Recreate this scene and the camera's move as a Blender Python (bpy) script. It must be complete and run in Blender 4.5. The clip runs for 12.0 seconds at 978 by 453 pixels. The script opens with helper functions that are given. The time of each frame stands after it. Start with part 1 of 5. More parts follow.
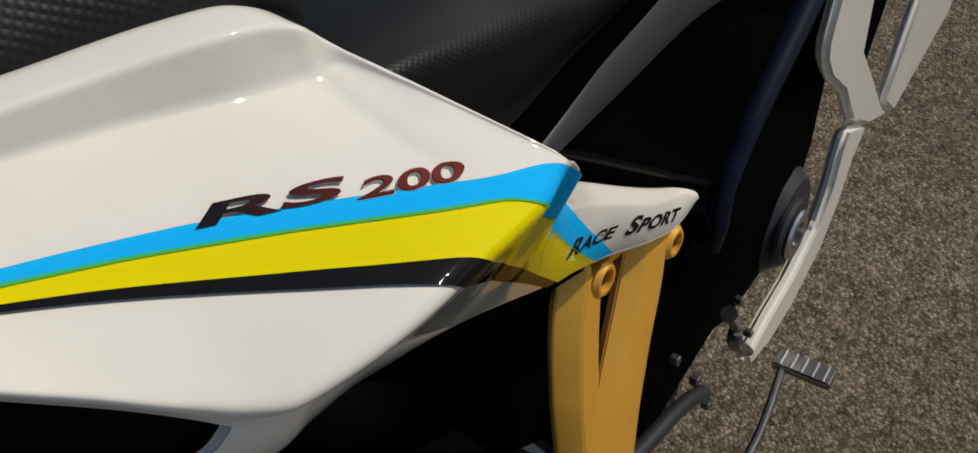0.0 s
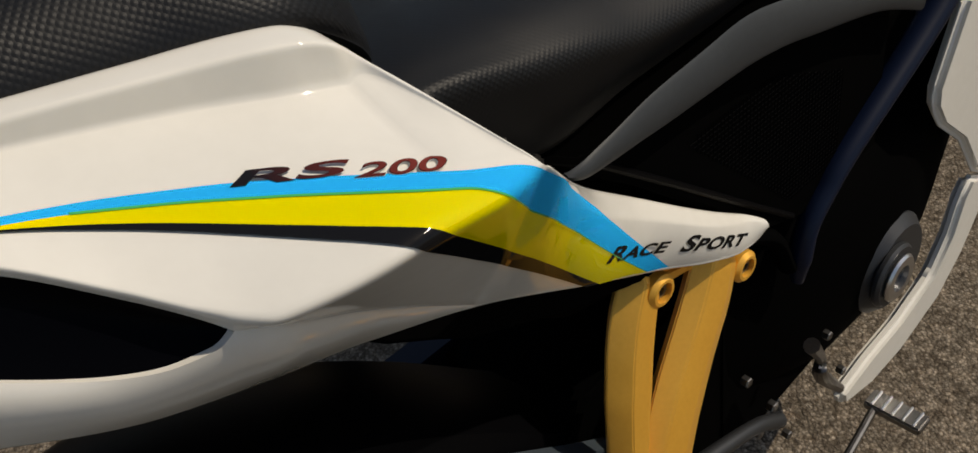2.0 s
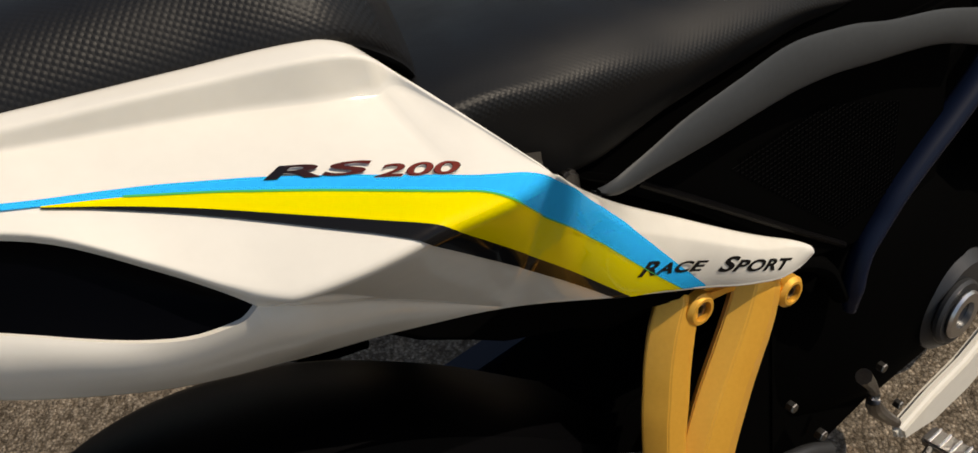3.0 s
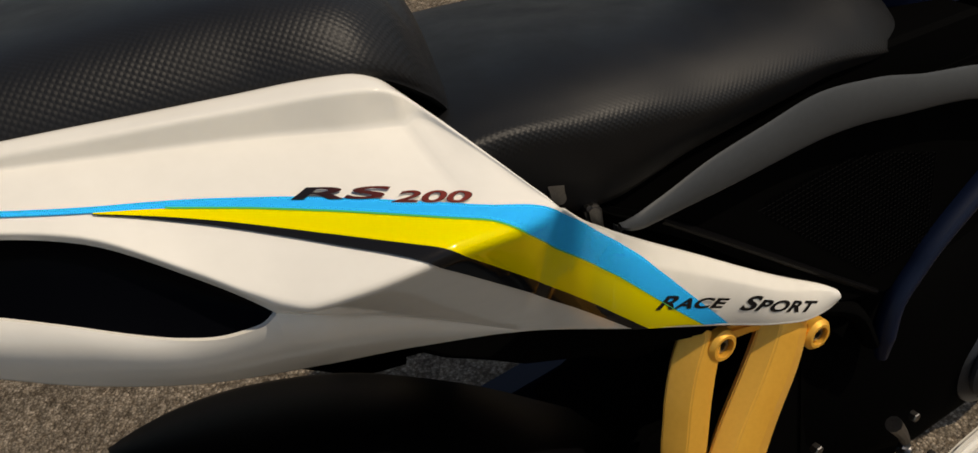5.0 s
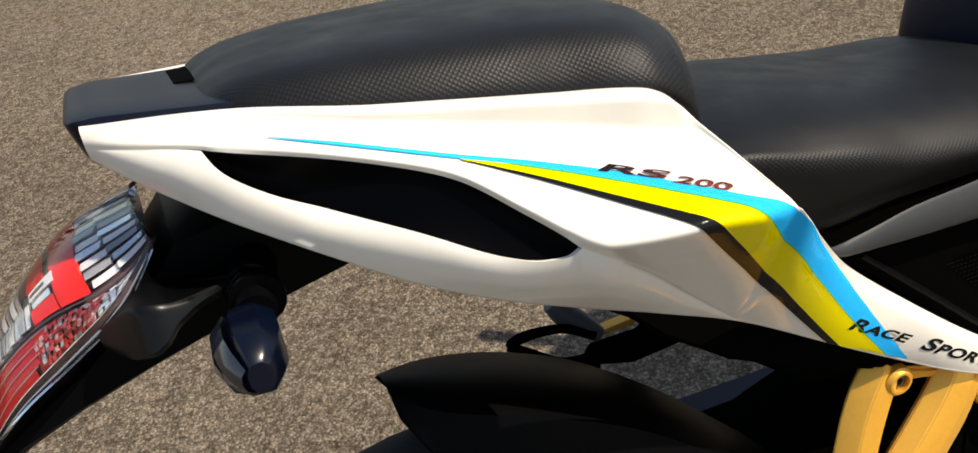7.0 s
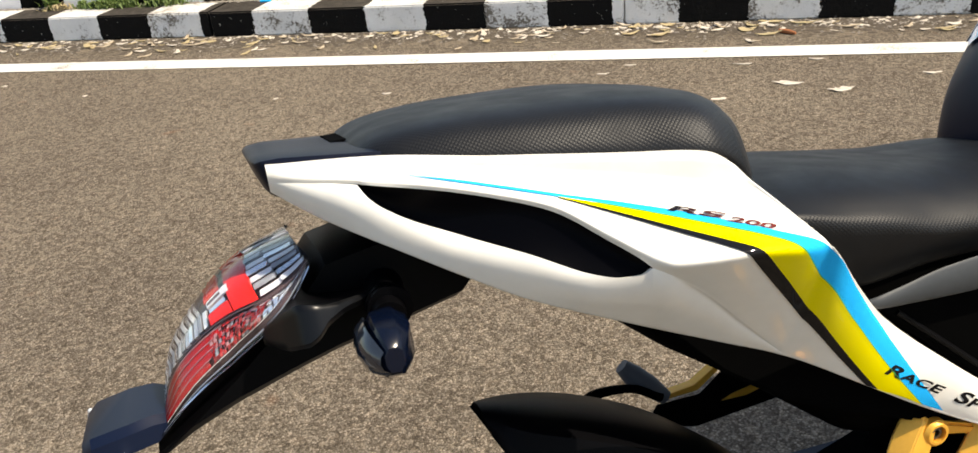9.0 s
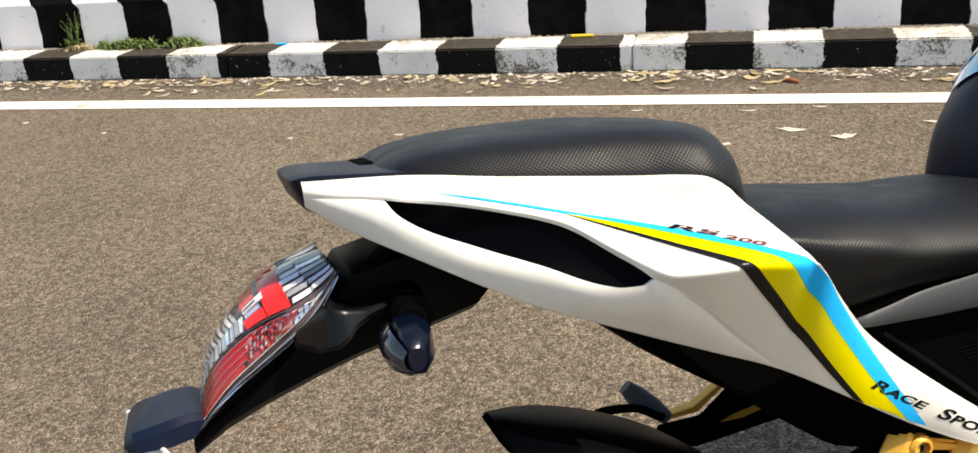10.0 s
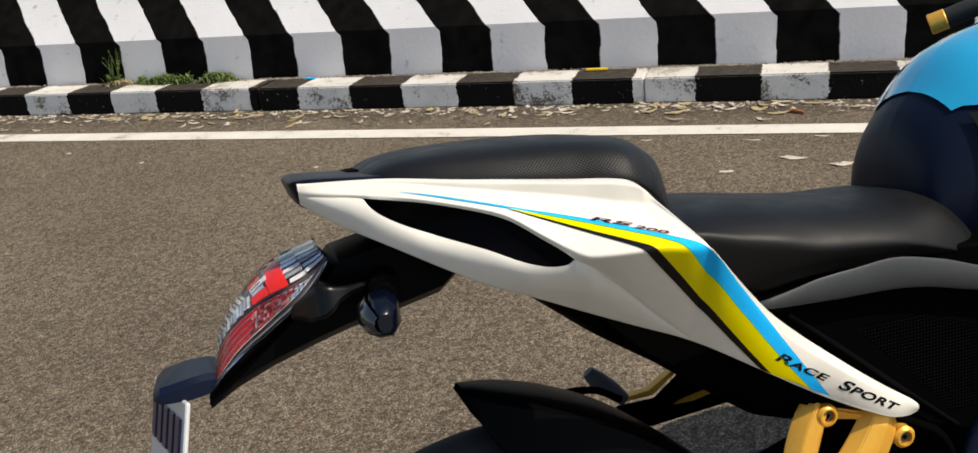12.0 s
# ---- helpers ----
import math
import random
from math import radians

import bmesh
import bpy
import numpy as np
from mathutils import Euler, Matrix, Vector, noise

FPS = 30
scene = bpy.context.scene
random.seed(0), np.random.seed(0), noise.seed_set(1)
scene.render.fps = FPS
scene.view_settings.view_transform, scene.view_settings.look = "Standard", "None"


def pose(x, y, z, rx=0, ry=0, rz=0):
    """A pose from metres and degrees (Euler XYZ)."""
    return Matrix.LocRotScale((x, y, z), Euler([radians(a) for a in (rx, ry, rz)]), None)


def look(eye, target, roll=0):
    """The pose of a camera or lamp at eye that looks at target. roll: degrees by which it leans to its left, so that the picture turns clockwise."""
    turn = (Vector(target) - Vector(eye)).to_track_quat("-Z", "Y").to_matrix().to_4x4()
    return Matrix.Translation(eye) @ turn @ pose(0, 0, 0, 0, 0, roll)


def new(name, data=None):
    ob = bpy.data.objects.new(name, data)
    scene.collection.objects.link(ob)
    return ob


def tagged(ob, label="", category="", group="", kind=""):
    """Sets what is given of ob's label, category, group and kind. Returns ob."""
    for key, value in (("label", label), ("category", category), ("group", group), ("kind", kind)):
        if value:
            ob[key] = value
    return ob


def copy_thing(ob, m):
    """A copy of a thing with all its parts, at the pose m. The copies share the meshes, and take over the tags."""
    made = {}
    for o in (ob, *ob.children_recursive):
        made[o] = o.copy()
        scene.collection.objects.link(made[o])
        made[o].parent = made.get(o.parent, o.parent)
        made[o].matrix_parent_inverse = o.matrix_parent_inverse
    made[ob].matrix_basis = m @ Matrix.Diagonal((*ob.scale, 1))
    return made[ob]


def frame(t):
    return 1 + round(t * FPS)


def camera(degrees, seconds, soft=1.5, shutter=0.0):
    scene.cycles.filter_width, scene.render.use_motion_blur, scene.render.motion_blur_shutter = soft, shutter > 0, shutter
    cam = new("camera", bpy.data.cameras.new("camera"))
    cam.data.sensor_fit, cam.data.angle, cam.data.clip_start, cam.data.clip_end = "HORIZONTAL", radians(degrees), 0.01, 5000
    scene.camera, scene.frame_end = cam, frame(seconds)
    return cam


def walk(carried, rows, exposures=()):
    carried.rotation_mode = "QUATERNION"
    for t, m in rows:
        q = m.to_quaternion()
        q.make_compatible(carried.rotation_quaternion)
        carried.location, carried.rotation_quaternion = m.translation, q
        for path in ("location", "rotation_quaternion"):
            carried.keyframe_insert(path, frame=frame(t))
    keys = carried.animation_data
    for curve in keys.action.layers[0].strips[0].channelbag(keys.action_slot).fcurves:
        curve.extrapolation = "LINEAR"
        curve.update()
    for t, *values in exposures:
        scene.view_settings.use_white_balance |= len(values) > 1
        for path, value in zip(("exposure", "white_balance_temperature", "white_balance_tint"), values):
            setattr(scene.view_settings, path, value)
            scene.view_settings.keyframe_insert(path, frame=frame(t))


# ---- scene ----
cam = camera(54.1, 12.0)
PATH = [
    (0, (0.281, 0.184, 1.045), (0.858, 1.444, -0.397), -0.5),
    (0.5, (0.288, 0.172, 1.052), (0.851, 1.441, -0.388), -0.8),
    (1, (0.298, 0.157, 1.06), (0.773, 1.466, -0.376), -3.5),
    (1.5, (0.308, 0.133, 1.071), (0.66, 1.499, -0.347), -5.4),
    (2, (0.325, 0.105, 1.084), (0.575, 1.518, -0.31), -5.6),
    (2.5, (0.342, 0.083, 1.092), (0.49, 1.54, -0.27), -7.3),
    (3, (0.353, 0.069, 1.097), (0.421, 1.552, -0.243), -8.0),
    (4.8, (0.378, 0.043, 1.115), (0.3205, 1.586, -0.156), -8.2),
    (5, (0.378, 0.043, 1.115), (0.314, 1.576, -0.168), -8.2),
    (5.5, (0.36, 0.028, 1.119), (0.269, 1.575, -0.145), -8.3),
    (6, (0.346, -0.015, 1.134), (0.169, 1.553, -0.094), -7.5),
    (6.5, (0.332, -0.064, 1.148), (0.02, 1.537, -0.009), -7.2),
    (7, (0.319, -0.103, 1.158), (-0.034, 1.514, 0.035), -6.1),
    (7.5, (0.311, -0.144, 1.17), (-0.136, 1.493, 0.11), -6.0),
    (7.7, (0.31, -0.157, 1.174), (-0.151, 1.492, 0.141), -5.8),
    (9.3, (0.333, -0.285, 1.172), (-0.169, 1.457, 0.327), -5.7),
    (9.5, (0.332, -0.299, 1.175), (-0.173, 1.449, 0.344), -5.4),
    (10, (0.341, -0.332, 1.179), (-0.172, 1.435, 0.396), -5.0),
    (10.5, (0.353, -0.352, 1.183), (-0.157, 1.427, 0.426), -4.9),
    (11, (0.381, -0.377, 1.19), (-0.133, 1.409, 0.451), -5.0),
    (11.5, (0.428, -0.433, 1.2), (-0.097, 1.354, 0.471), -5.1),
    (12, (0.459, -0.488, 1.206), (-0.12, 1.289, 0.494), -5.6),
]
walk(cam, [(t, look(eye, target, roll)) for t, eye, target, roll in PATH],
     exposures=[(0, -0.90, 6900, 10), (1, -0.88, 7000, 10), (2, -0.83, 7400, 11), (3, -0.5, 7700, 12), (4.8, -0.72, 7800, 12), (5.1, -0.7, 7800, 12), (5.5, -0.48, 7800, 12), (5.8, -0.45, 7800, 12), (6.5, -0.03, 7600, 11), (7, 0.22, 7500, 11), (7.5, 0.56, 7400, 11),
                (9.5, 0.54, 7450, 10), (10, 0.60, 7450, 10), (10.5, -0.10, 7300, 10), (11, -0.50, 7100, 10), (11.5, -0.29, 7200, 10), (12, -0.10, 7200, 10)])

# ---- light: high sun ahead of the motorcycle, clear sky ----
SUN_AZ, SUN_EL = radians(-4), radians(53)     # from +x, counterclockwise
world = bpy.data.worlds.new("sky")
scene.world = world
world.use_nodes = True
sky = world.node_tree.nodes.new("ShaderNodeTexSky")
sky.sky_type, sky.sun_disc = "NISHITA", False
sky.sun_elevation, sky.sun_rotation = SUN_EL, radians(90) - SUN_AZ
world.node_tree.links.new(sky.outputs[0], world.node_tree.nodes["Background"].inputs[0])
world.node_tree.nodes["Background"].inputs[1].default_value = 0.138
sun = new("sun", bpy.data.lights.new("sun", "SUN"))
sun.data.energy, sun.data.angle, sun.data.color = 4.6, radians(0.53), (1.0, 0.95, 0.86)
sun.matrix_world = look((0, 0, 0), (-math.cos(SUN_EL) * math.cos(SUN_AZ), -math.cos(SUN_EL) * math.sin(SUN_AZ), -math.sin(SUN_EL)))


# ---- material helpers ----
class Mat:
    """A node material with short-hands for its wiring."""

    def __init__(self, name, color=(0.5, 0.5, 0.5), rough=0.5, metal=0.0, coat=0.0, spec=0.5):
        self.m = bpy.data.materials.new(name)
        self.m.use_nodes = True
        self.t = self.m.node_tree
        self.b = self.t.nodes["Principled BSDF"]
        self.set("Base Color", (*color, 1)), self.set("Roughness", rough), self.set("Metallic", metal)
        self.set("Coat Weight", coat), self.set("Coat Roughness", 0.04), self.set("Specular IOR Level", spec)

    def set(self, key, value):
        self.b.inputs[key].default_value = value

    def node(self, kind, **inputs):
        n = self.t.nodes.new("ShaderNode" + kind)
        for key, value in inputs.items():
            key = int(key[1:]) if key[0] == "i" and key[1:].isdigit() else key.replace("_", " ")
            if isinstance(value, bpy.types.NodeSocket):
                self.t.links.new(value, n.inputs[key])
            else:
                n.inputs[key].default_value = value
        return n

    def math(self, op, a, b=0.0, clamp=False):
        n = self.node("Math", i0=a, i1=b)
        n.operation, n.use_clamp = op, clamp
        return n.outputs[0]

    def link(self, out, key):
        self.t.links.new(out, self.b.inputs[key])

    def coords(self):
        return self.node("TexCoord").outputs["Object"]

    def noise(self, scale, detail=3.0, rough=0.55, vec=None):
        n = self.node("TexNoise", Scale=scale, Detail=detail, Roughness=rough)
        self.t.links.new(vec or self.coords(), n.inputs["Vector"])
        return n.outputs[0]

    def ramp(self, fac, stops):
        n = self.node("ValToRGB", Fac=fac)
        e = n.color_ramp.elements
        while len(e) < len(stops):
            e.new(0.5)
        for el, (pos, col) in zip(e, stops):
            el.position, el.color = pos, (*col, 1) if len(col) == 3 else col
        return n.outputs[0]

    def mix(self, fac, a, b, blend="MIX"):
        n = self.node("MixRGB", Fac=fac, Color1=a if not isinstance(a, tuple) else (*a, 1), Color2=b if not isinstance(b, tuple) else (*b, 1))
        n.blend_type = blend
        return n.outputs[0]

    def bump(self, height, strength=0.3, distance=0.001):
        n = self.node("Bump", Height=height, Strength=strength, Distance=distance)
        self.link(n.outputs[0], "Normal")
        return n


def worn(mat, color, dark, scale=9.0, amount=0.5):
    """Base colour that drifts between two tones at a broad and a fine scale."""
    f = mat.math("MULTIPLY", mat.math("ADD", mat.noise(scale), mat.noise(scale * 14)), 0.5)
    mat.link(mat.ramp(f, [(0.5 - amount / 2, dark), (0.5 + amount / 2, color)]), "Base Color")
    return mat


# painted and moulded surfaces of the motorcycle
WHITE = Mat("pearl_white_paint", (0.80, 0.77, 0.70), 0.5, coat=1.0, spec=0.0)
WHITE.set("Coat IOR", 1.55)
worn(WHITE, (0.82, 0.79, 0.72), (0.77, 0.74, 0.67), 6, 0.4)
BLUE = Mat("blue_vinyl", (0.0, 0.45, 0.94), 0.5, coat=0.07, spec=0.0)
YELLOW = Mat("yellow_vinyl", (0.80, 0.68, 0.0), 0.5, coat=0.65, spec=0.0)
GREEN = Mat("green_vinyl_edge", (0.05, 0.45, 0.12), 0.5, coat=0.8, spec=0.0)
INK = Mat("black_vinyl", (0.008, 0.008, 0.009), 0.5, coat=0.35, spec=0.0)
FADE = Mat("black_to_maroon_vinyl", (0.05, 0.012, 0.010), 0.5, coat=0.5, spec=0.0)
FADE.link(FADE.ramp(FADE.math("DIVIDE", FADE.math("SUBTRACT", FADE.node("SeparateXYZ", Vector=FADE.coords()).outputs[0], 0.430), 0.06), [(0.1, (0.010, 0.009, 0.010)), (0.6, (0.10, 0.018, 0.013)), (0.95, (0.18, 0.030, 0.020))]), "Base Color")
EDGE = Mat("pale_vinyl_edge", (0.75, 0.72, 0.68), 0.5, coat=0.8, spec=0.0)
PLASTIC = Mat("black_moulded_plastic", (0.0018, 0.0018, 0.0022), 0.42, spec=0.05)
PLASTIC.bump(PLASTIC.noise(900, 2), 0.12, 0.0004)
SATIN = Mat("satin_navy_plastic", (0.005, 0.007, 0.016), 0.38, spec=0.13)
SATIN.bump(SATIN.noise(1400, 2), 0.10, 0.0003)
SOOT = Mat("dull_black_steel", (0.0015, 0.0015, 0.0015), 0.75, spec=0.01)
SILVER = Mat("silver_grey_paint", (0.17, 0.175, 0.18), 0.5, metal=0.0, spec=0.3)
worn(SILVER, (0.048, 0.053, 0.058), (0.036, 0.040, 0.044), 14, 0.5)
GOLD = Mat("gold_painted_alloy", (0.8, 0.48, 0.08), 0.42, metal=0.45, coat=0.2)
worn(GOLD, (1.0, 0.53, 0.075), (0.90, 0.44, 0.055), 20, 0.5)
GOLD.bump(GOLD.noise(900, 3), 0.12, 0.0004)
STEEL = Mat("dull_steel", (0.45, 0.45, 0.46), 0.35, metal=1.0)
worn(STEEL, (0.30, 0.29, 0.28), (0.12, 0.115, 0.11), 60, 0.6)
BRIGHT = Mat("bright_steel", (0.62, 0.62, 0.63), 0.3, metal=1.0)
ALLOY = Mat("grey_cast_alloy", (0.05, 0.052, 0.056), 0.45, metal=0.6)
ALLOY.bump(ALLOY.noise(500, 3), 0.3, 0.0005)
TANKBLUE = Mat("sky_blue_paint", (0.0, 0.40, 0.72), 0.18, coat=1.0)
NAVY = Mat("navy_paint", (0.003, 0.007, 0.022), 0.4, spec=0.2)
NAVYBLACK = Mat("glossy_black_insert", (0.0012, 0.0013, 0.002), 0.3, spec=0.03)
RUBBER = Mat("tyre_rubber", (0.018, 0.018, 0.019), 0.8)
RUBBER.bump(RUBBER.noise(300, 3), 0.4, 0.001)
TAILRED = Mat("red_lens", (0.66, 0.016, 0.010), 0.25, coat=0.5)
CHROME = Mat("lamp_reflector", (0.85, 0.86, 0.9), 0.10, metal=0.85)
CLEAR = Mat("clear_lens", (0.95, 0.96, 0.98), 0.03)
CLEAR.set("Transmission Weight", 1.0), CLEAR.set("IOR", 1.3)
LAMPDARK = Mat("lamp_housing", (0.10, 0.065, 0.07), 0.3, metal=0.2)
LAMPWINE = Mat("smoked_red_lens", (0.32, 0.009, 0.010), 0.2, coat=0.5)
LAMPWHITE = Mat("pale_reflector", (0.90, 0.91, 0.93), 0.28, metal=0.45)
PINK = Mat("pinkish_lens", (0.42, 0.045, 0.05), 0.2, coat=0.5)
ROSE = Mat("pale_rose_lens", (0.52, 0.27, 0.28), 0.2, metal=0.3)
LAMPGREY = Mat("bluish_reflector", (0.36, 0.37, 0.40), 0.15, metal=0.4)
SMOKE = Mat("smoked_lens", (0.02, 0.025, 0.035), 0.08, coat=0.5)
PEGGREY = Mat("grey_rubber", (0.075, 0.083, 0.098), 0.6)
SLATE = Mat("slate_satin_plastic", (0.040, 0.052, 0.064), 0.5, spec=0.3)
MOULD = Mat("worn_satin_plastic", (0.003, 0.0033, 0.004), 0.32, spec=0.24)
MOULD.bump(MOULD.noise(700, 2), 0.08, 0.0003)
GLOSSNAVY = Mat("glossy_navy_plastic", (0.0015, 0.0035, 0.011), 0.2, spec=0.3)
MESHGREY = Mat("grille_wire", (0.0016, 0.0016, 0.002), 0.55, spec=0.015)
PLATE = Mat("number_plate_acrylic", (0.75, 0.76, 0.78), 0.2)
PLATEINK = Mat("plate_ink", (0.006, 0.008, 0.06), 0.3)


def vinyl(name, dots, fine, depth=1.0):
    """Seat cover: near-black vinyl; dots is how strongly the rows of pimples stand out along its flank, fine the grain elsewhere."""
    m = Mat(name, (0.016, 0.017, 0.019), 0.5, spec=0.24)
    rows = m.node("Attribute")
    rows.attribute_name = "grain"
    flank = m.node("SeparateXYZ", Vector=rows.outputs["Vector"]).outputs[2]
    turned = m.node("VectorRotate", Vector=rows.outputs["Vector"], Angle=radians(45))
    v = m.node("TexVoronoi", Scale=360.0, Randomness=0.0, Vector=turned.outputs[0])
    v.voronoi_dimensions = "2D"
    pimple = m.math("SUBTRACT", 1.0, m.math("MULTIPLY", v.outputs["Distance"], 1.9), True)
    proud = m.math("MULTIPLY", pimple, m.math("ADD", m.math("MULTIPLY", flank, dots), fine))
    m.bump(m.math("ADD", proud, m.math("MULTIPLY", m.noise(40, 4), 0.06)), 1.0, 0.0009)
    tone = m.ramp(m.noise(11, 3), [(0.3, tuple(depth * c for c in (0.006, 0.0065, 0.0077))), (0.7, tuple(depth * c for c in (0.010, 0.0106, 0.0122)))])
    m.link(m.mix(m.math("MULTIPLY", proud, 0.25), tone, (0.03, 0.031, 0.034)), "Base Color")
    m.link(m.ramp(m.noise(30, 3), [(0.3, (0.42,) * 3), (0.7, (0.54,) * 3)]), "Roughness")
    return m


GRAIN = vinyl("pimpled_seat_vinyl", 0.20, 0.02)
SMOOTHV = vinyl("fine_seat_vinyl", 0.20, 0.02, 0.6)

# road and roadside
ASPHALT = Mat("asphalt", (0.2, 0.18, 0.15), 0.95, spec=0.05)
co = ASPHALT.coords()
fine = ASPHALT.node("TexVoronoi", Scale=215.0, Randomness=1.0)
ASPHALT.t.links.new(co, fine.inputs["Vector"])
stone = ASPHALT.ramp(fine.outputs["Color"], [(0.12, (0.140, 0.114, 0.089)), (0.5, (0.226, 0.194, 0.157)), (0.9, (0.385, 0.334, 0.275))])
lumps = ASPHALT.node("TexVoronoi", Scale=80.0, Randomness=1.0)
ASPHALT.t.links.new(co, lumps.inputs["Vector"])
clump = ASPHALT.ramp(lumps.outputs["Color"], [(0.1, (0.56, 0.54, 0.52)), (0.5, (0.98, 0.98, 0.98)), (0.9, (1.45, 1.41, 1.37))])
cell = ASPHALT.ramp(fine.outputs["Distance"], [(0.25, (1.0, 1.0, 1.0)), (0.75, (0.35, 0.33, 0.3))])
broad = ASPHALT.ramp(ASPHALT.noise(0.9, 5, 0.6, co), [(0.32, (0.82, 0.79, 0.76)), (0.68, (1.10, 1.07, 1.01))])
base = ASPHALT.mix(1.0, ASPHALT.mix(0.72, ASPHALT.mix(0.7, stone, cell, "MULTIPLY"), clump, "MULTIPLY"), broad, "MULTIPLY")
rusty = ASPHALT.ramp(ASPHALT.noise(7, 2, 0.5, co), [(0.70, (0, 0, 0)), (0.78, (1, 1, 1))])
edge_y = ASPHALT.math("ADD", ASPHALT.node("SeparateXYZ", Vector=co).outputs[1], ASPHALT.math("MULTIPLY", ASPHALT.noise(3.5, 4, 0.6, co), 0.5))
dirty = ASPHALT.math("MULTIPLY", ASPHALT.ramp(ASPHALT.math("SUBTRACT", edge_y, 3.6), [(0.48, (0, 0, 0)), (0.78, (1, 1, 1))]), 0.62)
silt = ASPHALT.ramp(ASPHALT.noise(2.2, 3, 0.5, co), [(0.52, (0.085, 0.070, 0.052)), (0.62, (0.25, 0.20, 0.145))])
soiled = ASPHALT.mix(dirty, base, silt)
ASPHALT.link(ASPHALT.mix(ASPHALT.math("MULTIPLY", rusty, 0.25), soiled, (0.26, 0.12, 0.06)), "Base Color")
ASPHALT.bump(ASPHALT.math("SUBTRACT", ASPHALT.noise(400, 3, 0.6, co), fine.outputs["Distance"]), 0.9, 0.004)
LINE = Mat("road_paint", (0.78, 0.74, 0.66), 0.6)
wear = LINE.math("ADD", LINE.math("MULTIPLY", LINE.noise(6, 5), 0.6), LINE.math("MULTIPLY", LINE.noise(120, 3), 0.4))
LINE.link(LINE.ramp(wear, [(0.36, (0.20, 0.17, 0.14)), (0.43, (0.66, 0.62, 0.55)), (0.7, (0.80, 0.76, 0.69))]), "Base Color")
LINE.bump(LINE.noise(260, 3), 0.5, 0.002)


KERB_BAND, KERB_START = 0.309, 0.058      # one painted band, and where a black one begins
KERBPAINT = Mat("banded_kerb_paint", (0.7, 0.7, 0.7), 0.8, spec=0.1)
where = KERBPAINT.node("NewGeometry").outputs["Position"]
ragged = KERBPAINT.math("MULTIPLY", KERBPAINT.math("SUBTRACT", KERBPAINT.math("ADD", KERBPAINT.noise(14, 4, 0.6, where), KERBPAINT.noise(60, 3, 0.6, where)), 1.0), 0.035)
kx = KERBPAINT.math("ADD", KERBPAINT.node("SeparateXYZ", Vector=where).outputs[0], ragged)
kband = KERBPAINT.math("FRACT", KERBPAINT.math("DIVIDE", KERBPAINT.math("ADD", kx, 100 * 2 * KERB_BAND - KERB_START), 2 * KERB_BAND))
is_white = KERBPAINT.math("GREATER_THAN", kband, 0.5)
flake = KERBPAINT.math("ADD", KERBPAINT.math("MULTIPLY", KERBPAINT.noise(11, 4, 0.6, where), 0.45), KERBPAINT.math("ADD", KERBPAINT.math("MULTIPLY", KERBPAINT.noise(85, 4, 0.65, where), 0.4), KERBPAINT.math("MULTIPLY", KERBPAINT.noise(1.6, 2, 0.5, where), 0.25)))
bare = KERBPAINT.ramp(flake, [(0.485, (1, 1, 1)), (0.515, (0.3, 0.3, 0.3)), (0.56, (0, 0, 0))])
tone_w = KERBPAINT.ramp(KERBPAINT.noise(5, 4, 0.6, where), [(0.3, (0.62, 0.63, 0.63)), (0.7, (0.78, 0.78, 0.77))])
white_face = KERBPAINT.mix(bare, tone_w, (0.17, 0.155, 0.135))
fleck = KERBPAINT.ramp(KERBPAINT.noise(48, 3, 0.5, where), [(0.70, (0, 0, 0)), (0.73, (1, 1, 1))])
black_face = KERBPAINT.mix(KERBPAINT.math("MULTIPLY", fleck, 0.5), (0.005, 0.005, 0.005), (0.45, 0.44, 0.42))
coat_of = KERBPAINT.mix(is_white, black_face, white_face)
# road dust lies on the upper faces
up = KERBPAINT.node("SeparateXYZ", Vector=KERBPAINT.node("NewGeometry").outputs["True Normal"]).outputs[2]
settled = KERBPAINT.math("MULTIPLY", KERBPAINT.ramp(up, [(0.1, (0, 0, 0)), (0.9, (1, 1, 1))]), KERBPAINT.noise(22, 4, 0.6, where), True)
dust_tone = KERBPAINT.mix(is_white, (0.10, 0.086, 0.070), (0.62, 0.56, 0.47))
KERBPAINT.link(KERBPAINT.mix(settled, coat_of, dust_tone), "Base Color")
KERBPAINT.bump(KERBPAINT.math("ADD", KERBPAINT.noise(90, 4, 0.6, where), bare), 0.5, 0.003)
CONCRETE = Mat("dirty_concrete", (0.3, 0.27, 0.23), 0.9)
worn(CONCRETE, (0.34, 0.30, 0.25), (0.18, 0.15, 0.12), 5, 0.6)

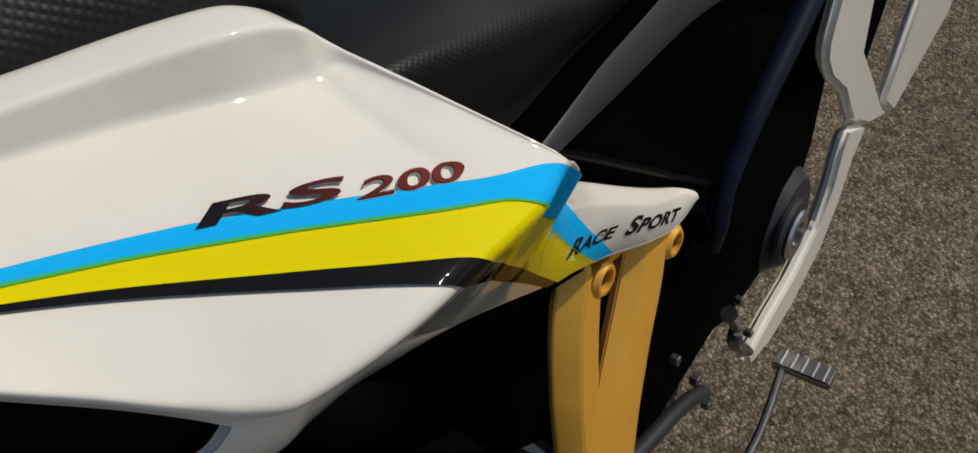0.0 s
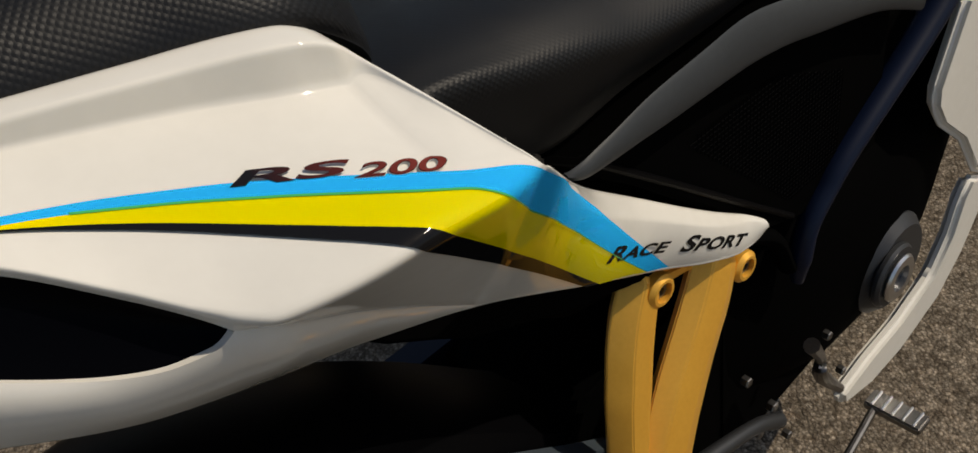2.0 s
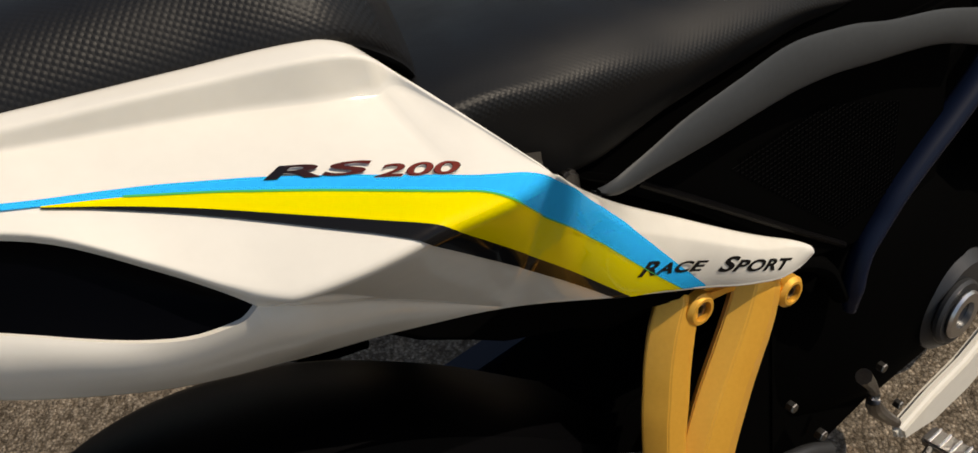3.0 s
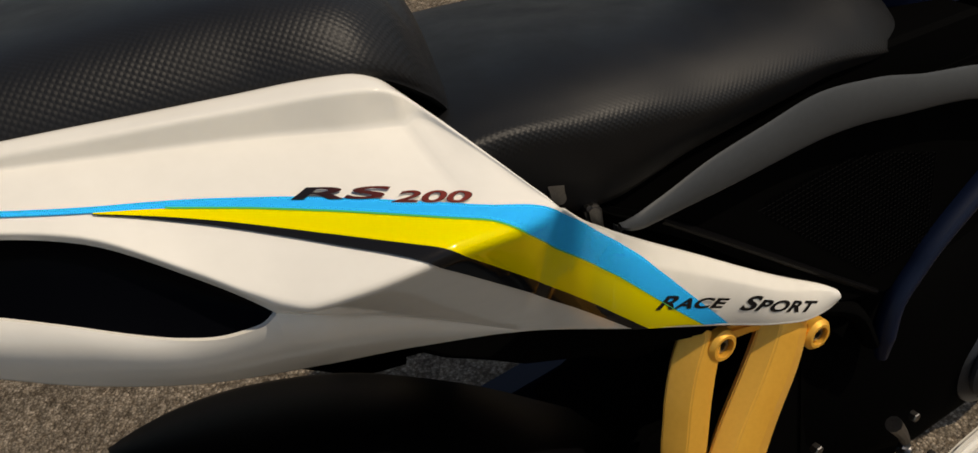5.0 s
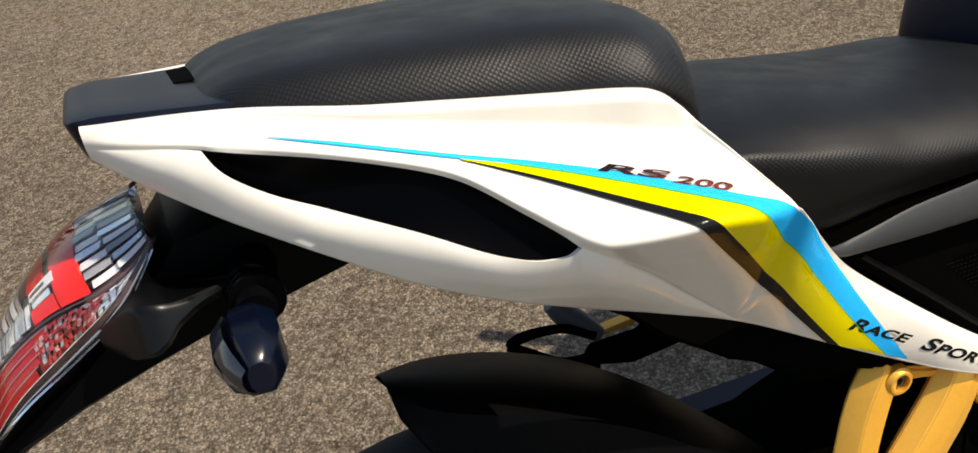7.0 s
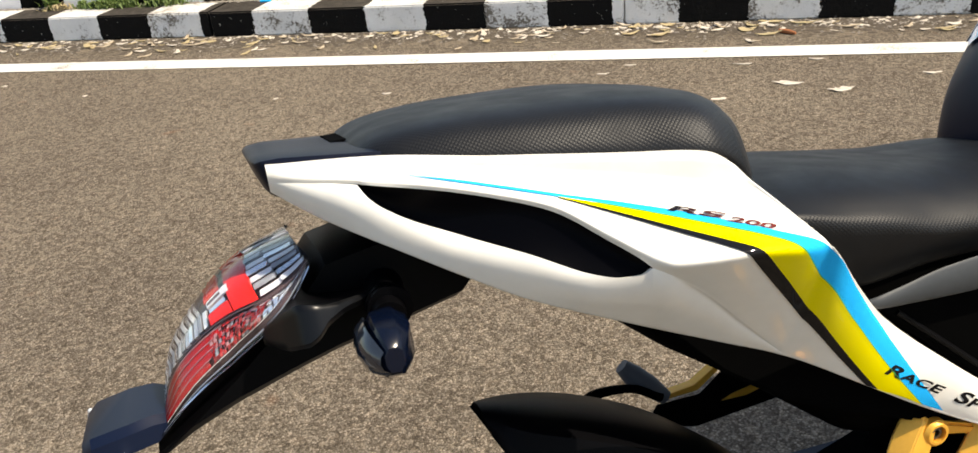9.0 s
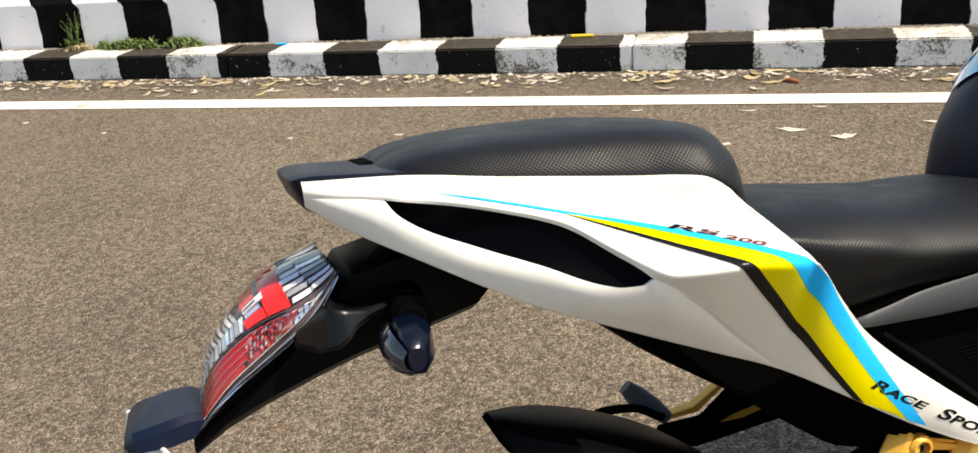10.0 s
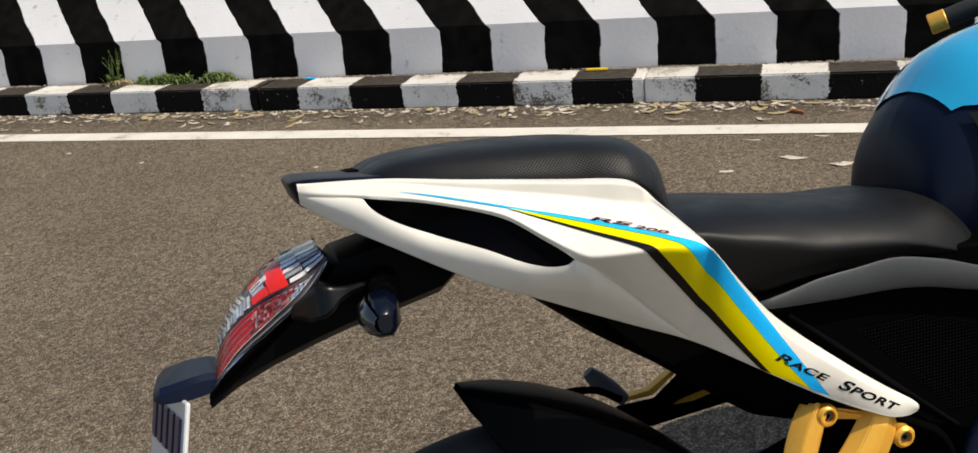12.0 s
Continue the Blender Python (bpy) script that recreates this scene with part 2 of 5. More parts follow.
# barrier wall: slanting black and white bands
WALLPAINT = Mat("striped_wall_paint", (0.7, 0.7, 0.7), 0.85, spec=0.02)
sep = WALLPAINT.node("SeparateXYZ", Vector=WALLPAINT.coords())
lean = WALLPAINT.math("MULTIPLY", WALLPAINT.math("MAXIMUM", WALLPAINT.math("SUBTRACT", sep.outputs[2], 0.36), 0.0), 1.0)
wob = WALLPAINT.math("MULTIPLY", WALLPAINT.math("SUBTRACT", WALLPAINT.noise(9, 4), 0.5), 0.035)
along = WALLPAINT.math("ADD", WALLPAINT.math("ADD", sep.outputs[0], lean), wob)
band = WALLPAINT.math("FRACT", WALLPAINT.math("DIVIDE", WALLPAINT.math("ADD", along, 59.744), 0.59))
isw = WALLPAINT.ramp(band, [(0.49, (0, 0, 0)), (0.50, (1, 1, 1))])
grime = WALLPAINT.ramp(WALLPAINT.noise(16, 5), [(0.22, (0.55, 0.52, 0.48)), (0.36, (1, 1, 1))])
whites = WALLPAINT.mix(1.0, WALLPAINT.ramp(WALLPAINT.noise(3, 4), [(0.3, (0.70, 0.695, 0.71)), (0.7, (0.76, 0.75, 0.765))]), grime, "MULTIPLY")
blacks = WALLPAINT.ramp(WALLPAINT.noise(12, 4), [(0.3, (0.003, 0.003, 0.003)), (0.75, (0.009, 0.0085, 0.008))])
WALLPAINT.link(WALLPAINT.mix(isw, blacks, whites), "Base Color")
WALLPAINT.bump(WALLPAINT.noise(45, 5), 0.3, 0.004)
LEAF = Mat("weed_leaf", (0.09, 0.16, 0.03), 0.6)
worn(LEAF, (0.16, 0.22, 0.05), (0.05, 0.09, 0.02), 25, 0.5)
STRAW = Mat("dry_stalk", (0.42, 0.33, 0.18), 0.8)
SOIL = Mat("dark_road_dust", (0.09, 0.075, 0.06), 0.95, spec=0.1)
worn(SOIL, (0.13, 0.105, 0.08), (0.05, 0.042, 0.034), 40, 0.6)
DRYLEAF = Mat("dry_litter", (0.55, 0.46, 0.34), 0.8)
worn(DRYLEAF, (0.62, 0.52, 0.38), (0.26, 0.19, 0.12), 30, 0.5)
PAPER = Mat("paper_litter", (0.75, 0.70, 0.62), 0.8)
worn(PAPER, (0.78, 0.72, 0.62), (0.36, 0.28, 0.20), 30, 0.5)
AMBER = Mat("yellow_scrap", (0.75, 0.50, 0.03), 0.5)
RUST = Mat("rusty_scrap", (0.35, 0.12, 0.04), 0.7)


# ---- mesh helpers ----
def P(x, r, z):
    """A place on the motorcycle: metres ahead of its origin, to its right, and up."""
    return Vector((x, -r, z))


def finish(name, bm, material, parent, label="", sharp=35):
    bmesh.ops.remove_doubles(bm, verts=bm.verts, dist=1e-5)
    bmesh.ops.recalc_face_normals(bm, faces=bm.faces)
    for f in bm.faces:
        f.smooth = True
    for e in bm.edges:
        e.smooth = len(e.link_faces) != 2 or e.calc_face_angle(0) < radians(sharp)
    me = bpy.data.meshes.new(name)
    bm.to_mesh(me)
    bm.free()
    for m in material if isinstance(material, (list, tuple)) else [material]:
        me.materials.append(m.m)
    ob = new(name, me)
    ob.parent = parent
    if label:
        tagged(ob, label)
    return ob


part = finish


def skin(rings, closed=True, caps=True, bm=None):
    """Joins rings of points, equal in number, into a skin."""
    bm = bm or bmesh.new()
    vs = [[bm.verts.new(p) for p in ring] for ring in rings]
    n = len(vs[0])
    for a, b in zip(vs[:-1], vs[1:]):
        for i in range(n if closed else n - 1):
            j = (i + 1) % n
            try:
                bm.faces.new((a[i], a[j], b[j], b[i]))
            except ValueError:
                pass
    if caps and closed:
        bm.faces.new(vs[0][::-1]), bm.faces.new(vs[-1])
    return bm


def cushion(rings, band):
    """A skin of sections that start at the top and run round by the right; carries rows for its grain, strongest along a band of its flank."""
    strong = pchip(band, [0, 0, 1, 1, 0, 0])
    bm = skin(rings)
    grain = bm.verts.layers.float_vector.new("grain")
    bm.verts.ensure_lookup_table()
    i = 0
    for ring in rings:
        n = len(ring)
        run = [0.0]
        for k in range(n // 2):
            run.append(run[-1] + (ring[k + 1] - ring[k]).length)
        for k in range(n):
            bm.verts[i][grain] = (ring[k].x, run[k] if k <= n // 2 else -run[n - k], strong(min(k, n - k) / (n // 2)))
            i += 1
    return bm


def pchip(xs, ys):
    """A smooth curve through points that overshoots nowhere; returns a function of x."""
    xs, ys = np.array(xs, float), np.array(ys, float)
    h = np.diff(xs)
    d = np.diff(ys) / h
    m = np.zeros(len(xs))
    m[0], m[-1] = d[0], d[-1]
    for i in range(1, len(xs) - 1):
        if d[i - 1] * d[i] > 0:
            w1, w2 = 2 * h[i] + h[i - 1], h[i] + 2 * h[i - 1]
            m[i] = (w1 + w2) / (w1 / d[i - 1] + w2 / d[i])

    def at(x):
        i = int(np.clip(np.searchsorted(xs, x) - 1, 0, len(h) - 1))
        t = min(max((x - xs[i]) / h[i], 0.0), 1.0)
        return float((2 * t**3 - 3 * t**2 + 1) * ys[i] + (t**3 - 2 * t**2 + t) * h[i] * m[i] + (3 * t**2 - 2 * t**3) * ys[i + 1] + (t**3 - t**2) * h[i] * m[i + 1])

    return at


class Rail:
    """A guide line along the motorcycle: right and up as functions of the distance ahead."""

    def __init__(self, *pts):
        xs, rs, zs = zip(*pts)
        self.r, self.z = pchip(xs, rs), pchip(xs, zs)

    def __call__(self, x):
        return np.array((x, self.r(x), self.z(x)))


def spline(pts, n):
    """n places evenly along a Catmull-Rom line through pts."""
    pts = [Vector(p) for p in pts]
    q = [2 * pts[0] - pts[1], *pts, 2 * pts[-1] - pts[-2]]
    out = []
    for k in range(n):
        s = k / (n - 1) * (len(pts) - 1)
        i = min(int(s), len(pts) - 2)
        t = s - i
        a, b, c, d = q[i : i + 4]
        out.append(0.5 * ((2 * b) + (c - a) * t + (2 * a - 5 * b + 4 * c - d) * t * t + (3 * b - 3 * c + d - a) * t**3))
    return out


def tube(pts, radius, n=24, seg=14, flat=1.0, up=Vector((0, 0, 1)), bm=None):
    """A round or oval bar along a line; radius may be a list along it."""
    line = spline(pts, n)
    rad = radius if isinstance(radius, (list, tuple)) else [radius]
    rings = []
    for i, p in enumerate(line):
        t = (line[min(i + 1, n - 1)] - line[max(i - 1, 0)]).normalized()
        a = t.cross(up).normalized()
        b = a.cross(t)
        s = i / (n - 1) * (len(rad) - 1)
        k = min(int(s), max(len(rad) - 2, 0))
        r = rad[k] + (rad[min(k + 1, len(rad) - 1)] - rad[k]) * (s - k)
        rings.append([p + r * (math.cos(w) * a + flat * math.sin(w) * b) for w in (2 * math.pi * j / seg for j in range(seg))])
    return skin(rings, bm=bm)


def slab(outline, r0, r1, bevel=0.003, seg=2):
    """A plate cut to an outline of (ahead, up), between two distances to the right."""
    bm = bmesh.new()
    lo = [bm.verts.new(P(x, r0, z)) for x, z in outline]
    hi = [bm.verts.new(P(x, r1, z)) for x, z in outline]
    n = len(lo)
    bm.faces.new(lo), bm.faces.new(hi[::-1])
    for i in range(n):
        bm.faces.new((lo[i], hi[i], hi[(i + 1) % n], lo[(i + 1) % n]))
    bmesh.ops.recalc_face_normals(bm, faces=bm.faces)
    if bevel:
        rim = [e for e in bm.edges if e.calc_face_angle(0) > radians(25)]
        bmesh.ops.bevel(bm, geom=rim, offset=bevel, segments=seg, affect="EDGES", clamp_overlap=True)
    return bm


def block(size, at=(0, 0, 0), bevel=0.004, seg=2, turn=None):
    bm = bmesh.new()
    bmesh.ops.create_cube(bm, size=1)
    bmesh.ops.scale(bm, vec=size, verts=bm.verts)
    if bevel:
        bmesh.ops.bevel(bm, geom=list(bm.edges), offset=bevel, segments=seg, affect="EDGES", clamp_overlap=True)
    bmesh.ops.transform(bm, matrix=Matrix.Translation(at) @ (turn or Matrix()), verts=bm.verts)
    return bm


def disc(centre, axis, radius, depth, seg=28, bevel=0.0015, hole=0.0):
    """A short round boss, or a ring when it has a hole, along an axis."""
    axis = Vector(axis).normalized()
    m = Matrix.Translation(centre) @ axis.to_track_quat("Z", "Y").to_matrix().to_4x4()
    prof = [(hole, 0), (radius - bevel, 0), (radius, bevel), (radius, depth - bevel), (radius - bevel, depth), (hole, depth)]
    if hole == 0:
        prof = [(1e-4, 0)] + prof[1:-1] + [(1e-4, depth)]
    rings = [[m @ Vector((r * math.cos(w), r * math.sin(w), z)) for r, z in prof] for w in (2 * math.pi * k / seg for k in range(seg + 1))]
    return skin(rings, closed=hole > 0, caps=False)


# ---- setting: road, line, kerb, barrier wall ----
def sheet(name, xs, ys, z, material):
    bm = bmesh.new()
    grid = [[bm.verts.new((x, y, z)) for x in xs] for y in ys]
    for a, b in zip(grid[:-1], grid[1:]):
        for i in range(len(xs) - 1):
            bm.faces.new((a[i], a[i + 1], b[i + 1], b[i]))
    return finish(name, bm, material, None)


road = sheet("road", [-300, -30, -6, 6, 30, 300], [-300, -30, -3, 4.2, 30, 300], 0.0, ASPHALT)
tagged(road, "sun-bleached grey-brown asphalt road with coarse stones", "road", kind="structure")
edge_line = sheet("edge_line", list(np.linspace(-30, 30, 121)), [3.645, 3.787], 0.004, LINE)
tagged(edge_line, "worn white painted line along the road edge", "road line", kind="structure")

KERB_Y, KERB_H, JOINT_X = 4.215, 0.13, -0.1945
kerb = tagged(new("kerb"), "black and white painted concrete kerb, chipped", "kerb", kind="structure")
part("kerb_core", block((60, 0.2, KERB_H - 0.012), (0, KERB_Y + 0.115, (KERB_H - 0.012) / 2), 0), CONCRETE, kerb)

wall_profile = [(0.0, 0.0), (0.024, 0.385), (0.029, 0.391), (0.062, 0.425), (0.14, 0.52), (0.27, 0.66), (0.35, 0.80), (0.38, 0.95), (0.52, 0.95), (0.52, 0.0)]
WALL_Y = 4.455
bm = skin([[Vector((x, WALL_Y + d, h)) for d, h in wall_profile] for x in np.linspace(-30, 30, 121)])
wall = tagged(finish("barrier_wall", bm, WALLPAINT, None, sharp=18), "concrete barrier wall with slanting black and white bands", "wall", kind="structure")

# ---- motorcycle ----
bike = new("motorcycle")
bike.matrix_world = pose(-0.1295, 0.2243, 0, -7, 0, 30)
tagged(bike, "white sport motorcycle with blue and yellow stripes, parked on its stand", "motorcycle")

# the motorcycle's plane of symmetry stands a little off the axes of its right side
HUB = Vector((0.16, 0, 0.904))
SYM = Matrix.Translation(HUB) @ pose(0, 0, 0, -6, 0, 3.5) @ Matrix.Translation(-HUB)


def mid(name, bm, material, parent, label="", sharp=35):
    """A part laid out about the plane of symmetry."""
    bmesh.ops.transform(bm, matrix=SYM, verts=bm.verts)
    return part(name, bm, material, parent, label, sharp)


# side panel: sections between guide lines, smoothed where they fold
TOP = Rail((0.160, 0.081, 0.916), (0.203, 0.086, 0.9135), (0.240, 0.096, 0.911), (0.322, 0.125, 0.902), (0.427, 0.142, 0.8885), (0.479, 0.154, 0.882), (0.492, 0.157, 0.876),
           (0.502, 0.164, 0.864), (0.516, 0.198, 0.844), (0.531, 0.234, 0.821), (0.575, 0.201, 0.769), (0.605, 0.177, 0.736), (0.634, 0.157, 0.706), (0.660, 0.147, 0.682), (0.690, 0.1405, 0.656), (0.800, 0.140, 0.570), (0.812, 0.145, 0.5622), (0.818, 0.147, 0.557))
RIM = Rail((0.160, 0.082, 0.9155), (0.24, 0.099, 0.9098), (0.322, 0.130, 0.9003), (0.36, 0.139, 0.8952), (0.40, 0.1480, 0.8905), (0.44, 0.1560, 0.8848), (0.47, 0.1650, 0.8812), (0.486, 0.1685, 0.8770), (0.505, 0.1730, 0.8625), (0.531, 0.233, 0.8215))
BAND = Rail((0.160, 0.083, 0.913), (0.24, 0.1000, 0.9078), (0.322, 0.1305, 0.8943), (0.36, 0.1395, 0.8868), (0.40, 0.1485, 0.8792), (0.44, 0.1570, 0.8706), (0.47, 0.1660, 0.8647), (0.505, 0.1730, 0.8548), (0.531, 0.233, 0.8215))
RIDGE = Rail((0.160, 0.083, 0.908), (0.221, 0.115, 0.901), (0.263, 0.142, 0.8965), (0.310, 0.161, 0.885), (0.347, 0.179, 0.873), (0.379, 0.204, 0.851), (0.394, 0.220, 0.841), (0.412, 0.237, 0.833), (0.463, 0.2455, 0.833), (0.502, 0.2435, 0.8275), (0.531, 0.234, 0.821))
VENT_UP = Rail((0.221, 0.113, 0.898), (0.227, 0.119, 0.8975), (0.265, 0.142, 0.8925), (0.311, 0.160, 0.881), (0.347, 0.177, 0.8685), (0.379, 0.200, 0.846), (0.394, 0.216, 0.835), (0.4, 0.222, 0.829))
VENT_LOW = Rail((0.221, 0.113, 0.898), (0.226, 0.116, 0.890), (0.235, 0.121, 0.882), (0.279, 0.149, 0.860), (0.325, 0.184, 0.843), (0.363, 0.206, 0.827), (0.381, 0.215, 0.8235), (0.393, 0.218, 0.8245), (0.4, 0.222, 0.829))
FOLD = Rail((0.400, 0.222, 0.829), (0.412, 0.2225, 0.8215), (0.430, 0.217, 0.808), (0.447, 0.209, 0.793), (0.490, 0.185, 0.748), (0.531, 0.1664, 0.7050))
DISH = pchip([0.16, 0.30, 0.43, 0.47, 0.495, 0.515, 0.531], [0.0, 0.0, 0.0014, 0.0036, 0.0048, 0.0014, 0.0])
BULGE = pchip([0.40, 0.45, 0.531, 0.58, 0.63, 0.70, 0.818], [0.0, 0.001, 0.003, 0.004, 0.004, 0.004, 0.002])
CREASE = Rail((0.160, 0.0815, 0.9035), (0.190, 0.098, 0.901), (0.221, 0.113, 0.898), (0.25, 0.131, 0.8805), (0.279, 0.149, 0.8625), (0.325, 0.181, 0.845), (0.363, 0.204, 0.830), (0.400, 0.222, 0.829))
STEP = pchip([0.16, 0.34, 0.40, 0.412, 0.435, 0.47, 0.50, 0.531], [0.0, 0.0, 0.0, 0.0005, 0.006, 0.0065, 0.004, 0.0])     # depth of the step under the front facet
FOOT = Rail((0.160, 0.075, 0.895), (0.195, 0.102, 0.873), (0.230, 0.133, 0.857), (0.283, 0.160, 0.828), (0.323, 0.177, 0.807), (0.371, 0.189, 0.786), (0.416, 0.182, 0.762), (0.471, 0.171, 0.733), (0.530, 0.166, 0.704), (0.617, 0.156, 0.648),
            (0.665, 0.147, 0.615), (0.707, 0.142, 0.588), (0.756, 0.146, 0.562), (0.791, 0.146, 0.547), (0.810, 0.146, 0.5455), (0.818, 0.147, 0.5495))
HOLE_A, HOLE_B = 0.221, 0.400


def lerp(a, b, t):
    return a + (b - a) * t


def section(corners, counts):
    """A section through corners of (place, rounding), with counts of rows on its straight pieces and five rows round each inner corner."""
    p = [np.array(c) for c, _ in corners]
    cut = []
    for i in range(1, len(p) - 1):
        u, v = p[i - 1] - p[i], p[i + 1] - p[i]
        lu, lv = np.linalg.norm(u) + 1e-9, np.linalg.norm(v) + 1e-9
        d = min(corners[i][1], 0.45 * lu, 0.45 * lv)
        cut.append((p[i] + u / lu * d, p[i] + v / lv * d))
    out, start = [], p[0]
    for i in range(len(p) - 1):
        stop = cut[i][0] if i < len(cut) else p[-1]
        out += [lerp(start, stop, k / counts[i]) for k in range(counts[i] + (i == len(p) - 2))]
        if i < len(cut):
            a, b = cut[i]
            out += [(1 - w) ** 2 * a + 2 * w * (1 - w) * p[i + 1] + w * w * b for w in (0.0, 0.25, 0.5, 0.75)]
            start = b
    return out


def side_panel_grids():
    xs = sorted({*np.linspace(0.16, HOLE_A, 14), *(HOLE_A + (HOLE_B - HOLE_A) * (0.5 - 0.5 * np.cos(np.pi * np.linspace(0, 1, 50)))), *np.linspace(HOLE_B, 0.531, 50), *np.linspace(0.531, 0.818, 90)})
    up_counts, low_counts = (3, 6, 16, 14), (3, 16)
    upper, lower = [], []
    for x in xs:
        t, f = TOP(x), FOOT(x)
        step = STEP(x)
        if x < 0.531:
            rim, b, g = RIM(x), BAND(x), RIDGE(x)
            if x <= HOLE_A:
                mu = ml = CREASE(x)
            elif x < HOLE_B:
                mu, ml = VENT_UP(x), VENT_LOW(x)
            else:
                mu = ml = FOLD(x)
            if x > 0.494:       # the wall under the rim runs out at the front edge
                q = min((x - 0.494) / 0.014, 1)
                rim, b = lerp(rim, lerp(t, g, 0.03), q), lerp(b, lerp(t, g, 0.07), q)
        else:
            q = min((x - 0.531) / 0.04, 1)
            rim, b, g, mu = (lerp(t, f, k * q) for k in (0.02, 0.04, 0.08, 0.0))
            mu = ml = lerp(t, f, 0.985)
            bevel = min(max((x - 0.585) / 0.05, 0), 1) * min((0.818 - x) / 0.06, 1)      # the nose's upper edge is rounded off
            g = lerp(t, f, 0.08 * q + 0.12 * bevel) + np.array((0, 0.0042 * bevel, 0))
            rim, b = lerp(rim, lerp(t, g, 0.3), bevel), lerp(b, lerp(t, g, 0.6), bevel)
        under = ml + np.array((0, -step, -0.55 * step)) if step > 1e-4 else lerp(ml, f, 0.05)
        turn = 0.006 if x > HOLE_B else 0.005
        up = np.array(section(((t, 0), (rim, 0.0022), (b, 0.0016), (g, turn), (mu, 0)), up_counts))
        low = np.array(section(((ml, 0), (under, 0.003), (f, 0)), low_counts))
        if x < HOLE_B:      # one swelling face from the crease above it down to the foot, which the vent is cut into
            c = CREASE(x)
            ml = np.array((x, 0, min(ml[2], c[2])))
            low = np.array([lerp(ml, f, i / (len(low) - 1)) for i in range(len(low))])
            swell = 0.0085 * min(max((x - 0.160) / 0.05, 0), 1)
            for q in low:
                u = (c[2] - q[2]) / (c[2] - f[2])
                q[1] = lerp(c[1], f[1], u) + swell * math.sin(math.pi * min(max(u, 0), 1) ** 0.75)
            if x <= HOLE_A:
                up[-1] = low[0]
        bulge = BULGE(x) if x > HOLE_B else 0.0
        brow = g if x < 0.531 else t
        for q in up:
            u = min(max((brow[2] - q[2]) / max(brow[2] - f[2] if x > 0.531 else brow[2] - mu[2], 1e-4), 0), 1)
            q[1] += 4 * bulge * u * (1 - u)
        up[13:31, 2] -= DISH(x) * np.sin(np.pi * np.linspace(0, 1, 18))
        if x >= HOLE_B:
            low[:, 1] += 0.0085 * min(max((0.53 - x) / 0.12, 0), 1) * np.sin(np.pi * np.clip((low[0, 2] - low[:, 2]) / (low[0, 2] - low[-1, 2]), 0, 1) ** 0.75)
            run = np.r_[0, np.cumsum(np.linalg.norm(np.diff(low, axis=0), axis=1))]
            even = lerp(np.linspace(0, run[-1], len(run)), run, min((x - HOLE_B) / 0.035, 1.0))     # rows spread evenly where the two pieces meet
            low = np.array([np.interp(even, run, low[:, k]) for k in range(3)]).T
        upper.append(up), lower.append(low)
    # evens the shape along its length, creases and outer edges apart
    U, L = np.array(upper), np.array(lower)
    w = np.clip((np.array(xs) - 0.536) / 0.02, 0, 1)[1:-1, None, None] * 0.5
    for _ in range(6):
        for G in (U, L):
            G[1:-1, :, 1:] += w * (0.5 * (G[:-2, :, 1:] + G[2:, :, 1:]) - G[1:-1, :, 1:])
    return xs, list(U), list(L)


def side_panel(side):
    """One side's tail panel, its edges turned in; side is 1 on the right and -1 on the left."""
    xs, upper, lower = side_panel_grids()
    bm = bmesh.new()
    V = lambda q: bm.verts.new((q[0], -side * q[1], q[2]))

    def turned(col, at_start, deep, drop):
        """A rolled lip that carries a section's end inwards."""
        c = list(col)
        e = c[0] if at_start else c[-1]
        near = c[2] if at_start else c[-3]
        out = (e - near) / (np.linalg.norm(e - near) + 1e-9)
        inn = np.array((0, -1.0, drop))
        inn = inn / np.linalg.norm(inn)
        lip = [e + out * 0.003 * math.sin(w) + inn * 0.003 * (1 - math.cos(w)) for w in (0.5, 1.0, 1.57)] + [e + out * 0.003 + inn * deep]
        return lip[::-1] + c if at_start else c + lip

    def weave(cols):
        vs = [[V(q) for q in c] for c in cols]
        for a, b in zip(vs[:-1], vs[1:]):
            for i in range(len(a) - 1):
                bm.faces.new((a[i], a[i + 1], b[i + 1], b[i]))

    ups = [turned(c, True, 0.012, -0.5) for c in upper]
    lows = [turned(c, False, 0.016, 0.3) for c in lower]
    weave(ups), weave(lows)
    inside = [i for i, x in enumerate(xs) if HOLE_A <= x <= HOLE_B]
    for cols, k, lift in ((upper, -1, -0.25), (lower, 0, 0.25)):
        lips = []
        for i in inside:
            e = cols[i][k]
            soft = [e + np.array((0, -0.0018 * (1 - math.cos(w)), -lift * 0.005 * math.sin(w))) for w in (0, 0.5, 1.0, 1.57)]
            lips.append(soft + [e + np.array((0, -0.0045, -lift * 0.0055))])
        weave(lips)
    bmesh.ops.remove_doubles(bm, verts=bm.verts, dist=2e-5)
    bmesh.ops.dissolve_degenerate(bm, dist=1e-5, edges=bm.edges)
    return bm


